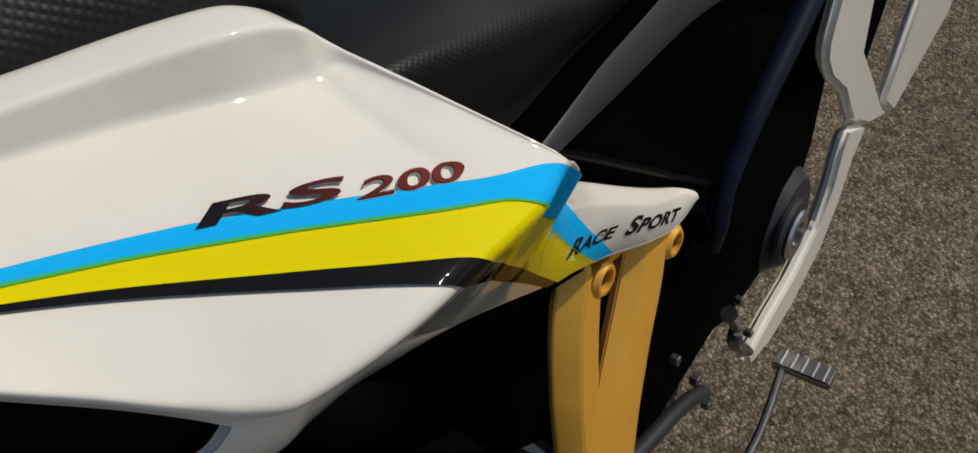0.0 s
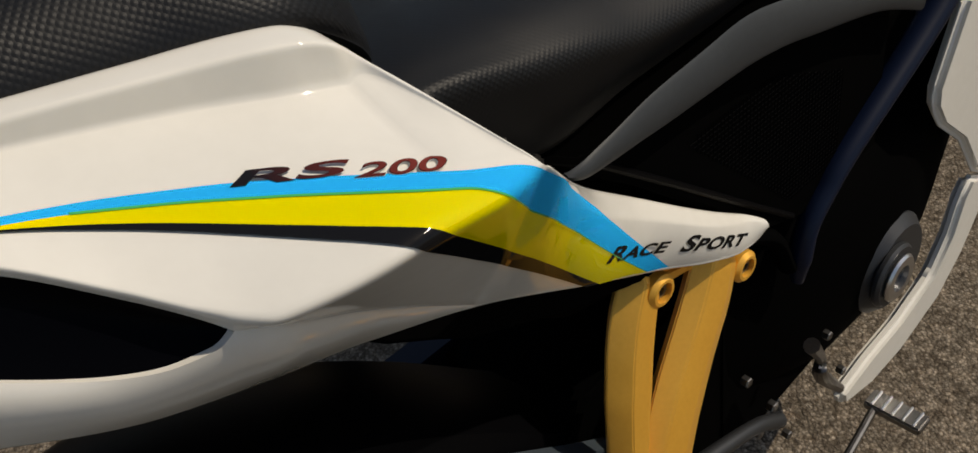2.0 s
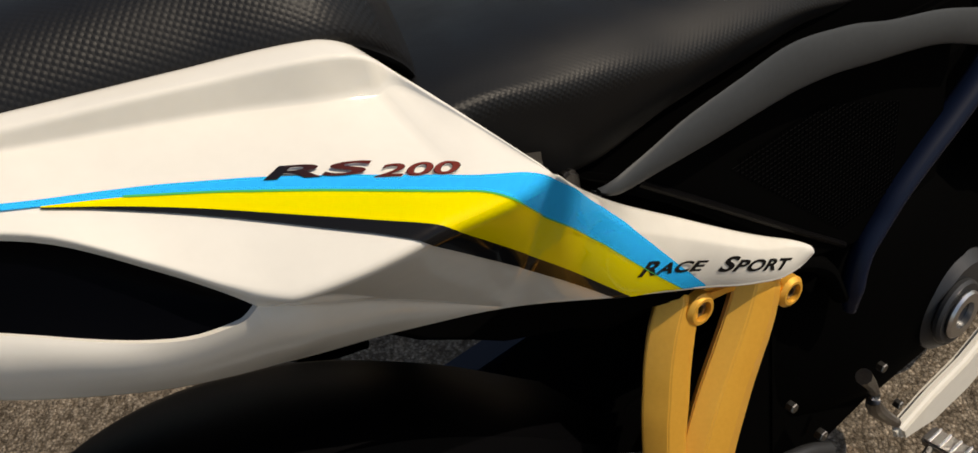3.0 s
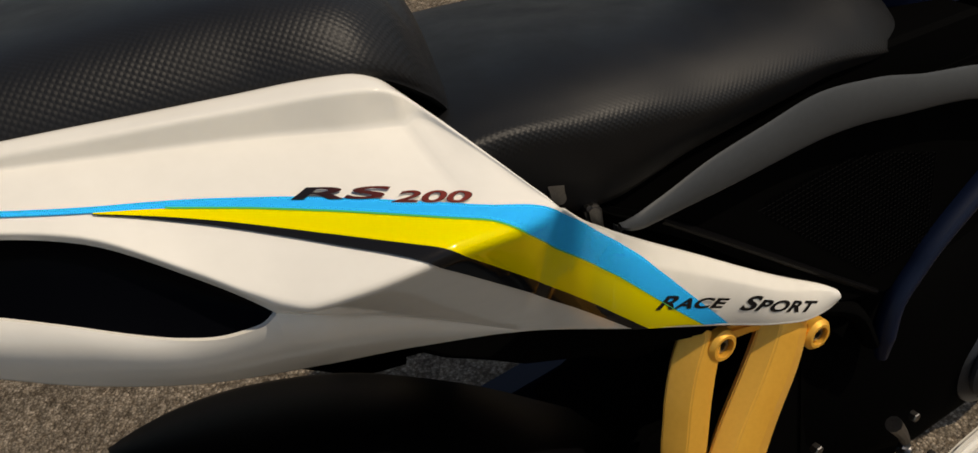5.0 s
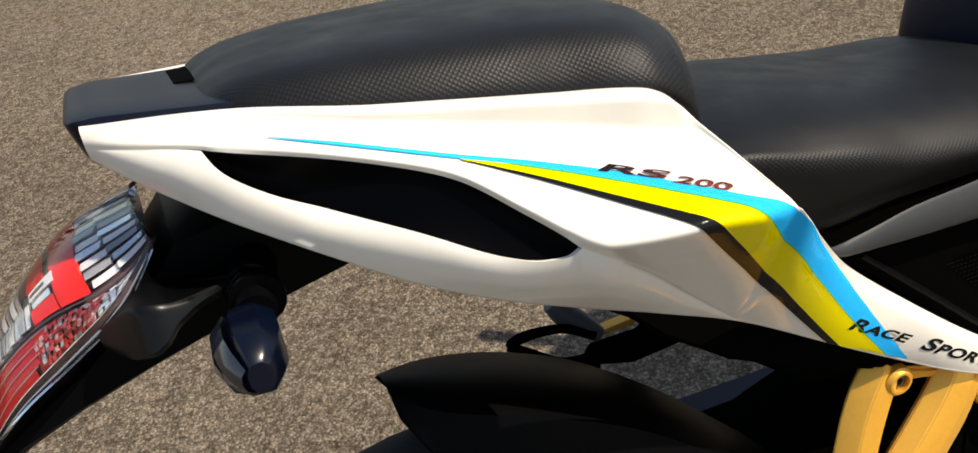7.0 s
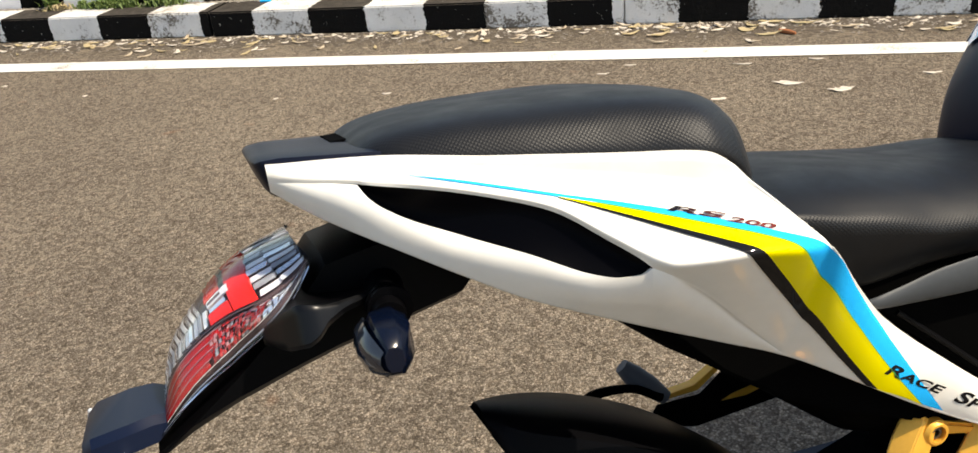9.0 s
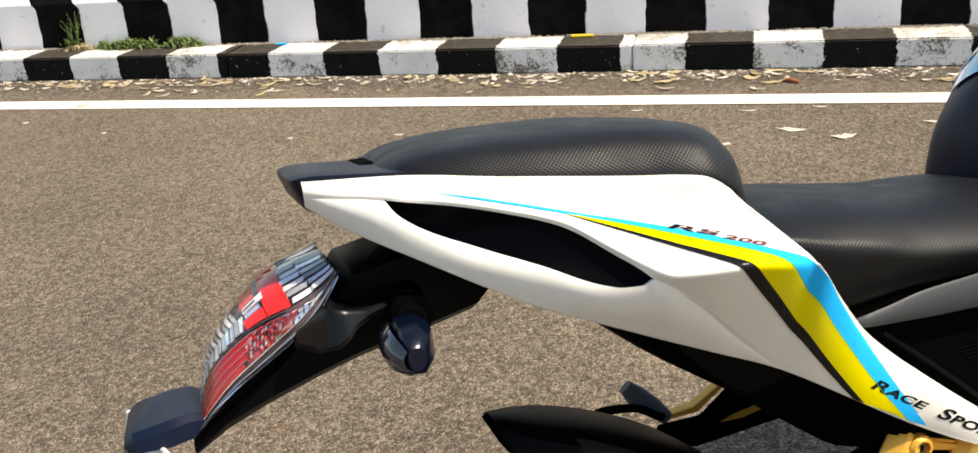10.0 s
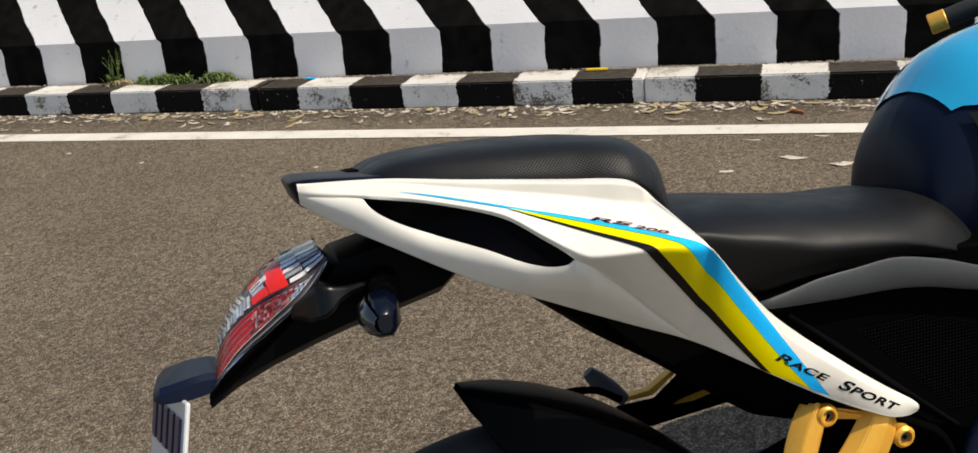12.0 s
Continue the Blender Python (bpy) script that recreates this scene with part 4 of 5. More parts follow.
def arm_bar(edge_a, edge_b, prof, mat, parent, name, label=""):
    """A forged arm with chamfered faces between two edges of (ahead, up); prof: across the arm, and how far it stands proud."""
    n = 24
    a, b = spline([(x, 0, z) for x, z in edge_a], n), spline([(x, 0, z) for x, z in edge_b], n)
    rings = []
    for i, (p, q) in enumerate(zip(a, b)):
        sink = 0.004 if i == 0 else 0.0
        rings.append([P(lerp(p.x, q.x, k), arm_face(lerp(p.z, q.z, k)) + out - sink, lerp(p.z, q.z, k)) for k, out in prof])
    bm = skin(rings)
    bmesh.ops.recalc_face_normals(bm, faces=bm.faces)
    crease = [e for e in bm.edges if e.calc_face_angle(0) > radians(14)]
    bmesh.ops.bevel(bm, geom=crease, offset=0.0012, segments=2, affect="EDGES", clamp_overlap=True)
    return part(name, bm, mat, parent, label, 25)


def lug(outline, r0, r1, mat, parent):
    return part("bolt_lug", slab(outline, r0, r1, 0.003, 2), mat, parent)


def bracket(mat):
    """A forged two-armed footrest bracket with its bolts."""
    rear = ((0.22, -0.016), (0.06, -0.008), (0.09, -0.0055), (0.38, 0.006), (0.44, 0.0065), (0.78, 0.0075), (0.84, 0.0065), (0.97, 0.0005), (1.0, -0.0025), (0.9, -0.014))
    fore = ((0.18, -0.016), (0.03, -0.006), (0.06, -0.004), (0.24, 0.006), (0.28, 0.0065), (0.58, 0.009), (0.63, 0.0085), (0.96, 0.0005), (1.0, -0.0025), (0.9, -0.016))
    arm = arm_bar([(0.692, 0.586), (0.680, 0.574), (0.667, 0.556), (0.656, 0.533), (0.648, 0.510), (0.643, 0.495), (0.636, 0.465), (0.628, 0.430), (0.618, 0.385)],
                  [(0.714, 0.566), (0.709, 0.550), (0.703, 0.536), (0.693, 0.512), (0.685, 0.489), (0.678, 0.472), (0.668, 0.445), (0.656, 0.410), (0.642, 0.370)], rear, mat, bike, "footrest_bracket", "gold painted footrest bracket with two arms")
    arm_bar([(0.762, 0.558), (0.747, 0.538), (0.730, 0.5185), (0.712, 0.499), (0.697, 0.4825), (0.684, 0.466), (0.671, 0.448), (0.660, 0.430), (0.640, 0.395), (0.622, 0.36)],
            [(0.802, 0.541), (0.797, 0.518), (0.782, 0.493), (0.765, 0.473), (0.751, 0.456), (0.738, 0.438), (0.725, 0.420), (0.714, 0.402), (0.690, 0.362), (0.670, 0.325)], fore, mat, arm, "bracket_arm")
    part("bracket_bridge", slab([(0.712, 0.572), (0.724, 0.563), (0.784, 0.542), (0.800, 0.538), (0.797, 0.520), (0.776, 0.531), (0.748, 0.543), (0.722, 0.549)], 0.104, 0.126, 0.003, 2), mat, arm)
    lug([(0.686, 0.584), (0.706, 0.579), (0.719, 0.566), (0.716, 0.550), (0.702, 0.541), (0.690, 0.556)], 0.100, 0.122, mat, arm)
    lug([(0.785, 0.545), (0.808, 0.530), (0.820, 0.512), (0.811, 0.498), (0.796, 0.497), (0.784, 0.515)], 0.098, 0.120, mat, arm)
    part("bracket_foot", slab([(0.612, 0.40), (0.69, 0.385), (0.72, 0.335), (0.70, 0.27), (0.62, 0.30)], 0.125, 0.165, 0.005, 2), mat, arm)
    for x, z in ((0.7085, 0.5605), (0.8085, 0.5110)):
        part("bolt_boss", disc(P(x, 0.108, z), P(0, 1, 0), 0.0138, 0.030, 40, 0.0032, hole=0.0082), mat, arm)
        part("boss_seat", disc(P(x, 0.108, z), P(0, 1, 0), 0.0085, 0.023, 24, 0.0006), mat, arm)
        part("bolt", disc(P(x, 0.129, z), P(0, 1, 0), 0.0066, 0.006, 28, 0.001, hole=0.0034), STEEL, arm, "steel socket bolt")
        part("bolt_socket", disc(P(x, 0.1295, z), P(0, 1, 0), 0.0035, 0.002, 6, 0.0002), SOOT, arm)
    return arm


bracket(GOLD)
part("peg_bolt", disc(P(0.648, 0.10, 0.385), P(-0.3, 1, 0), 0.013, 0.03, 24, 0.003, hole=0.006), GOLD, bike, "gold footrest pivot bolt")
# far-side bracket: dark outside, gold within its window
left = part("left_footrest_bracket", slab([(0.545, 0.497), (0.60, 0.497), (0.637, 0.525), (0.60, 0.57), (0.68, 0.60), (0.80, 0.54), (0.80, 0.43), (0.734, 0.469), (0.593, 0.456), (0.53, 0.475)], -0.135, -0.128, 0.002, 1), SOOT, bike, "dark footrest bracket on the far side with gold edges")
part("gold_edge", slab([(0.553, 0.498), (0.60, 0.50), (0.637, 0.526), (0.634, 0.532), (0.595, 0.508), (0.553, 0.504)], -0.150, -0.1355, 0.001, 1), GOLD, left, "gold painted inner edge")
part("gold_window", slab([(0.624, 0.484), (0.657, 0.483), (0.696, 0.491), (0.678, 0.497), (0.640, 0.490)], -0.1275, -0.1255, 0.0005, 1), GOLD, left, "gold painted inner edge")
loop = tube([P(0.55, -0.13, 0.508), P(0.515, -0.13, 0.528), P(0.475, -0.13, 0.533), P(0.458, -0.13, 0.526), P(0.478, -0.13, 0.508), P(0.51, -0.13, 0.484), P(0.55, -0.13, 0.474)], [0.006, 0.005, 0.006, 0.006, 0.007, 0.008, 0.011], 30, 10)
part("helmet_hook", loop, SOOT, left, "black looped guard")
peg = tube([P(0.512, -0.150, 0.549), P(0.524, -0.146, 0.535), P(0.541, -0.140, 0.519), P(0.558, -0.136, 0.502)], [0.009, 0.0135, 0.013, 0.009], 16, 14)
part("passenger_peg", peg, PEGGREY, left, "folded grey rubber passenger peg")

# silver strip and black side cover under the rider seat
S_UP = Rail((0.6255, 0.147, 0.7185), (0.634, 0.147, 0.7205), (0.662, 0.147, 0.7255), (0.700, 0.147, 0.733), (0.748, 0.147, 0.737), (0.785, 0.147, 0.740), (0.85, 0.147, 0.728), (0.90, 0.147, 0.711), (0.96, 0.147, 0.694), (1.03, 0.147, 0.667))
S_LOW = Rail((0.6255, 0.147, 0.7155), (0.629, 0.147, 0.7120), (0.644, 0.147, 0.7085), (0.670, 0.147, 0.707), (0.716, 0.147, 0.7048), (0.790, 0.147, 0.703), (0.83, 0.147, 0.698), (0.88, 0.147, 0.686), (0.96, 0.147, 0.665), (1.03, 0.147, 0.634))
rings = []
for x in sorted({*np.linspace(0.6255, 0.65, 12), *np.linspace(0.65, 1.03, 46)}):
    a, b = S_UP(x), S_LOW(x)
    k = min(max((x - 0.6255) / 0.012, 0.0), 1) ** 0.5
    rings.append([P(*q) for q in (a + (0, -0.012, -0.014), a + (0, -0.004 * (1 - k) - 0.002, 0), lerp(a, b, 0.08) + (0, -0.004 * (1 - k), 0), lerp(a, b, 0.5) + (0, 0.0015 - 0.004 * (1 - k), 0), lerp(a, b, 0.92) + (0, -0.004 * (1 - k), 0), b + (0, -0.004 * (1 - k) - 0.002, 0), b + (0, -0.012, 0.0))])
part("seat_trim", skin(rings, closed=True), SILVER, bike, "silver-grey painted trim strip under the seat", 50)
for ring in ([(0.583, 0.764), (0.592, 0.766), (0.599, 0.759), (0.598, 0.742), (0.586, 0.744)], [(0.609, 0.731), (0.615, 0.733), (0.622, 0.728), (0.622, 0.709), (0.611, 0.712)]):
    part("panel_lug", slab(ring, 0.110, 0.132, 0.002, 2), STEEL, panel, "grey fixing lug")
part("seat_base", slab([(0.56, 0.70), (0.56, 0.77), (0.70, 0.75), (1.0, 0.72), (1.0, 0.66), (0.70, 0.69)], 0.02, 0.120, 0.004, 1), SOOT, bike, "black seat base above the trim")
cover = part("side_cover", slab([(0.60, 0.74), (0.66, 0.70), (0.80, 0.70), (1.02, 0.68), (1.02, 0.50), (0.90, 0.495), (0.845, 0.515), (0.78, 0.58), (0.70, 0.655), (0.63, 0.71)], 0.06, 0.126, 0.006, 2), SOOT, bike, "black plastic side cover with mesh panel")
# woven grille let into the side cover, and the ridge along its rear edge
bm = bmesh.new()
for k in range(46):
    x = 0.755 + 0.0043 * k
    top, foot = 0.660 - max(x - 0.85, 0) * 0.45, 0.655 - 1.02 * (x - 0.755)
    foot = max(foot, 0.527)
    if top - foot > 0.01:
        tube([P(x, 0.1268, foot), P(x, 0.1268, top)], 0.0004, 2, 4, bm=bm, up=Vector((1, 0, 0)))
for k in range(30):
    z = 0.530 + 0.0043 * k
    tube([P(0.755 + max(0.655 - z, 0) / 1.02, 0.1265, z), P(0.95 if z < 0.615 else 0.85 + (0.66 - z) / 0.45, 0.1265, z)], 0.0004, 2, 4, bm=bm)
part("grille", bm, MESHGREY, cover, "dark woven grille")
part("cover_ridge", tube([P(0.67, 0.126, 0.691), P(0.74, 0.128, 0.632), P(0.82, 0.128, 0.563), P(0.887, 0.126, 0.506)], 0.003, 16, 8), PLASTIC, cover, "moulded ridge")
part("frame_rail", tube([P(0.80, 0.115, 0.535), P(0.86, 0.122, 0.50), P(0.885, 0.125, 0.45)], [0.010, 0.011, 0.010], 14, 12, 0.7), SOOT, bike, "dark frame rail")
part("frame_spar", tube([P(0.8945, 0.13, 0.429), P(0.896, 0.13, 0.455), P(0.9065, 0.13, 0.486), P(0.930, 0.13, 0.509), P(0.965, 0.13, 0.535), P(1.10, 0.13, 0.61), P(1.25, 0.125, 0.72)], [0.006, 0.0115, 0.0105, 0.011, 0.012, 0.014, 0.018], 40, 14, 0.8), NAVY, bike, "dark navy frame spar")

# tank: navy base and a sky blue cover over its top
T_TOP = pchip([0.875, 0.885, 0.905, 0.93, 0.955, 0.985, 1.06, 1.15, 1.27, 1.34], [0.79, 0.835, 0.868, 0.892, 0.917, 0.938, 0.960, 0.975, 0.965, 0.93])
T_HALF = pchip([0.875, 0.90, 0.95, 1.05, 1.2, 1.34], [0.080, 0.098, 0.125, 0.155, 0.165, 0.13])


def tank_half(x, grow=0.0):
    """Right half of the tank's section, from the top down."""
    h, t = T_HALF(x) + grow, T_TOP(x) + grow
    d = t - 0.70
    return [(p.x, p.z) for p in spline([(0, 0, t), (0.3 * h, 0, t - 0.03 * d), (0.6 * h, 0, t - 0.12 * d), (0.85 * h, 0, t - 0.28 * d), (0.98 * h, 0, t - 0.5 * d), (1.0 * h, 0, t - 0.7 * d), (0.9 * h, 0, 0.70)], 40)]


rings = []
for x in np.linspace(0.875, 1.34, 40):
    right = tank_half(x)
    rings.append([P(x, r, z) for r, z in right] + [P(x, -r, z) for r, z in right[::-1][:-1]])


def moved(bm):
    bmesh.ops.translate(bm, vec=P(0.030, 0, 0), verts=bm.verts)
    return bm



tank = mid("fuel_tank", moved(skin(rings)), NAVY, bike, "navy fuel tank base", 60)
rings = []
for x in np.linspace(0.922, 1.34, 40):
    line = 0.862 - 0.030 * min(max((x - 0.945) / 0.08, 0.0), 1.0)
    right = [q for q in tank_half(x, 0.004) if q[1] > line]
    right = [right[round(i * (len(right) - 1) / 15)] for i in range(16)]
    rings.append([P(x, -r, z) for r, z in right[::-1][:-1]] + [P(x, r, z) for r, z in right])
mid("tank_cover", moved(skin(rings, closed=False, caps=False)), TANKBLUE, bike, "sky blue glossy tank cover", 60)
# black knee pad beside the tank, finely grained
rings = []
for x in np.linspace(0.93, 1.2, 20):
    right = [q for q in tank_half(x, 0.008) if 0.735 < q[1] < 0.862]
    right = [right[round(i * (len(right) - 1) / 9)] for i in range(10)]
    rings.append([P(x, r, z) for r, z in right])
mid("knee_pad", moved(skin(rings, closed=False, caps=False)), GRAIN, bike, "black grained pad beside the tank", 60)
bar = part("handlebar", tube([P(1.188, -0.285, 0.949), P(1.235, -0.25, 0.968), P(1.32, -0.19, 0.985), P(1.40, -0.12, 0.99)], 0.0155, 20, 16), RUBBER, bike, "black rubber grip")
part("bar_end", disc(P(1.192, -0.281, 0.951), P(-0.047, -0.035, -0.019), 0.0165, 0.026), GOLD, bar, "gold bar end weight")

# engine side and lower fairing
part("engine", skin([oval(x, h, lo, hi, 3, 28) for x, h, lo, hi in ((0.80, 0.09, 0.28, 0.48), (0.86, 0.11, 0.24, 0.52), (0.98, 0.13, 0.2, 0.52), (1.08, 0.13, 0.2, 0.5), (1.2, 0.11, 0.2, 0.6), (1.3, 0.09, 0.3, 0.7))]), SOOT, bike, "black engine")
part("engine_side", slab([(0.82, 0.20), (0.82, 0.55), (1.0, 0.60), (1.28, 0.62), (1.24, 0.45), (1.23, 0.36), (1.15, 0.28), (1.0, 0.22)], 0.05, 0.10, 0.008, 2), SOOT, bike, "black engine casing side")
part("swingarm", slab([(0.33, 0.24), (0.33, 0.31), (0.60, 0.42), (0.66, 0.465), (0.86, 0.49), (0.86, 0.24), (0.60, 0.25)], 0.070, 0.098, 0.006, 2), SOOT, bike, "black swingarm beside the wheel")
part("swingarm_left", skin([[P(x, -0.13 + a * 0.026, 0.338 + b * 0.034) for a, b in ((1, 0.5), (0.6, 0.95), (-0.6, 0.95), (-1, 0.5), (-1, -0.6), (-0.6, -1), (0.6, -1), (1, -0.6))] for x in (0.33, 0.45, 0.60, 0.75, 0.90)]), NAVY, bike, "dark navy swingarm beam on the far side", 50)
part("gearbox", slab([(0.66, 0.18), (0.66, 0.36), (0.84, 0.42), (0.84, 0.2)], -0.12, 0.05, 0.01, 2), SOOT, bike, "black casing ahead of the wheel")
part("clutch_cover", disc(P(1.075, 0.112, 0.318), P(0, 1, 0.0), 0.058, 0.026, 44, 0.010), ALLOY, bike, "dark cast clutch cover")
cap = part("oil_cap", disc(P(1.056, 0.136, 0.323), P(0, 1, 0), 0.036, 0.010, 32, 0.003), ALLOY, bike, "round oil filler cap")
part("cap_ring", disc(P(1.056, 0.146, 0.323), P(0, 1, 0), 0.027, 0.006, 32, 0.0025, hole=0.015), BRIGHT, cap, "bright steel ring")
fair = part("side_fairing", slab([(1.130, 0.600), (1.096, 0.520), (1.100, 0.497), (1.122, 0.466), (1.176, 0.418), (1.226, 0.348), (1.30, 0.295), (1.402, 0.249), (1.348, 0.297), (1.285, 0.375), (1.225, 0.445), (1.228, 0.497), (1.25, 0.60)], 0.128, 0.142, 0.006, 3), WHITE, bike, "white side fairing with an open window")
part("fairing_backing", slab([(1.225, 0.445), (1.228, 0.497), (1.25, 0.62), (1.52, 0.62), (1.50, 0.45), (1.424, 0.397), (1.385, 0.35), (1.348, 0.297), (1.285, 0.375)], 0.095, 0.108, 0.003, 1), SOOT, fair, "black inside of the fairing window")
part("fairing_strut", slab([(1.348, 0.297), (1.402, 0.249), (1.50, 0.262), (1.615, 0.280), (1.66, 0.33), (1.50, 0.45), (1.424, 0.397), (1.385, 0.35)], 0.130, 0.144, 0.006, 3), WHITE, fair)
part("belly_blade", slab([(1.226, 0.341), (1.30, 0.300), (1.262, 0.272), (1.235, 0.228), (1.190, 0.187), (1.110, 0.163), (1.046, 0.161), (0.988, 0.177), (0.982, 0.199), (1.040, 0.213), (1.100, 0.219), (1.165, 0.240), (1.195, 0.280), (1.208, 0.322)], 0.124, 0.141, 0.006, 3), WHITE, fair, "white lower fairing blade")
part("hanger", tube([P(0.70, 0.15, 0.365), P(0.80, 0.15, 0.330), P(0.845, 0.15, 0.300)], [0.008, 0.007, 0.008], 14, 12), ALLOY, bike, "grey alloy footrest hanger")
part("pedal_pivot", tube([P(0.893, 0.15, 0.36), P(0.91, 0.15, 0.33), P(0.915, 0.15, 0.30), P(0.955, 0.15, 0.245)], [0.008, 0.005, 0.008, 0.005], 14, 10), STEEL, bike, "worn steel pedal pivot")
for x, z, s in ((0.80, 0.39, 0.005), (0.842, 0.318, 0.006), (0.87, 0.25, 0.005), (0.93, 0.34, 0.005), (0.82, 0.30, 0.005), (0.965, 0.26, 0.005)):
    part("engine_bolt", disc(P(x, 0.140, z), P(0, 1, 0), s, 0.008, 6, 0.001), STEEL, bike, "steel hexagon bolt")
pedal = part("brake_pedal", tube([P(0.74, 0.16, 0.27), P(0.80, 0.19, 0.228), P(0.876, 0.194, 0.222), P(0.975, 0.180, 0.220)], [0.006, 0.005, 0.0042, 0.0042], 18, 10), STEEL, bike, "worn steel brake pedal")
part("pedal_pad", block((0.024, 0.060, 0.010), P(0.980, 0.200, 0.222), 0.002, 2), STEEL, pedal, "ribbed steel pedal pad")
for k in range(5):
    part("pad_rib", block((0.022, 0.0025, 0.003), P(0.980, 0.178 + 0.011 * k, 0.228), 0.0008, 1), BRIGHT, pedal)

# nose fairing ahead of everything in view, added to shade road beside the machine
rings = []
for x, h, lo, hi in ((1.22, 0.17, 0.62, 0.96), (1.35, 0.22, 0.50, 1.02), (1.50, 0.25, 0.42, 1.10), (1.65, 0.23, 0.40, 1.14), (1.78, 0.18, 0.46, 1.02), (1.86, 0.10, 0.56, 0.86)):
    rings.append(oval(x, h, lo, hi, 2.6, 32))
mid("unseen_nose_fairing", skin(rings), SOOT, bike, "unseen nose fairing, added to shade the road")

# stripes and lettering on the right side panel
from mathutils.bvhtree import BVHTree

tree_bm = bmesh.new()
tree_bm.from_mesh(panel.data)
TREE = BVHTree.FromBMesh(tree_bm)
SLANT = radians(15)
AWAY = Vector((0, -math.cos(SLANT), math.sin(SLANT)))      # outwards and up, square to the plan of the stripes


def lay(x, w, lift):
    """The place on the panel under (x, w) of the stripes' slanted plan, lifted off the paint."""
    foot = Vector((x, w * math.sin(SLANT), w * math.cos(SLANT)))
    hit, normal, _, _ = TREE.ray_cast(foot + AWAY * 2, -AWAY)
    if hit is None:
        hit, normal, _, _ = TREE.find_nearest(foot + AWAY * 0.30)
    if normal.dot(AWAY) < 0:
        normal = -normal
    return hit + normal * lift


def along(pts, n):
    """n places evenly along a line of straight pieces with softened corners."""
    p = np.array(pts)
    s = np.r_[0, np.cumsum(np.hypot(*np.diff(p, axis=0).T))]
    q = np.linspace(0, s[-1], n)
    out = np.c_[np.interp(q, s, p[:, 0]), np.interp(q, s, p[:, 1])]
    for _ in range(2):
        out[1:-1] = 0.25 * out[:-2] + 0.5 * out[1:-1] + 0.25 * out[2:]
    return out


def stripe(name, upper, lower, material, label, lift=0.0010, n=220, rows=14):
    a, b = along(upper, n), along(lower, n)
    bm = bmesh.new()
    net = np.array([[lay(*lerp(p, q, k / rows), lift) for k in range(rows + 1)] for p, q in zip(a, b)])
    for _ in range(3):
        net[1:-1] = 0.25 * net[:-2] + 0.5 * net[1:-1] + 0.25 * net[2:]
    cols = [[bm.verts.new(p) for p in c] for c in net]
    for c, d in zip(cols[:-1], cols[1:]):
        for i in range(rows):
            bm.faces.new((c[i], c[i + 1], d[i + 1], d[i]))
    return part(name, bm, material, panel, label, 60)


BLUE_UP = [(0.2575, 0.8367), (0.291, 0.8264), (0.3248, 0.8145), (0.3587, 0.8024), (0.3926, 0.7912), (0.4265, 0.7788), (0.4613, 0.7642), (0.4968, 0.7482), (0.5175, 0.7395), (0.5283, 0.7333), (0.558, 0.704), (0.5879, 0.6755), (0.6178, 0.6445), (0.6476, 0.6085), (0.6775, 0.5705), (0.7074, 0.5329)]
BLUE_LOW = [(0.2575, 0.8363), (0.2879, 0.8257), (0.3189, 0.8147), (0.3546, 0.8017), (0.3809, 0.7922), (0.4119, 0.7798), (0.443, 0.7665), (0.4748, 0.7524), (0.4955, 0.7427), (0.5058, 0.735), (0.5346, 0.7058), (0.5644, 0.6759), (0.5941, 0.6455), (0.6239, 0.6121), (0.6536, 0.5785), (0.6834, 0.546)]
YELLOW_UP = BLUE_LOW[3:]
YELLOW_LOW = [(0.3546, 0.8013), (0.3697, 0.7942), (0.3848, 0.7870), (0.3999, 0.7795), (0.415, 0.7716), (0.4301, 0.7637), (0.4452, 0.7560), (0.4603, 0.7483), (0.4695, 0.7435), (0.4754, 0.7388), (0.501, 0.7134), (0.5267, 0.6874), (0.5523, 0.6610), (0.5779, 0.6340), (0.6036, 0.6059), (0.6300, 0.5770)]
BLACK_LOW = [(0.3546, 0.8009), (0.3678, 0.7943), (0.381, 0.7873), (0.3943, 0.7802), (0.4075, 0.7728), (0.4208, 0.7652), (0.434, 0.7576), (0.4472, 0.7502), (0.456, 0.7448), (0.4620, 0.7405), (0.4865, 0.7168), (0.5126, 0.6912), (0.5386, 0.6653), (0.5647, 0.6390), (0.5907, 0.6122), (0.6168, 0.5848)]
stripe("blue_stripe", BLUE_UP, BLUE_LOW, BLUE, "sky blue vinyl stripe")
stripe("yellow_stripe", YELLOW_UP, YELLOW_LOW, YELLOW, "yellow vinyl stripe")
stripe("black_stripe", YELLOW_LOW, BLACK_LOW, INK, "black vinyl stripe")
stripe("green_edge", [(x, w + 0.0004) for x, w in YELLOW_UP[1:]], [(x, w - 0.0004) for x, w in YELLOW_UP[1:]], GREEN, "thin green line between stripes", 0.0014, 220, 1)


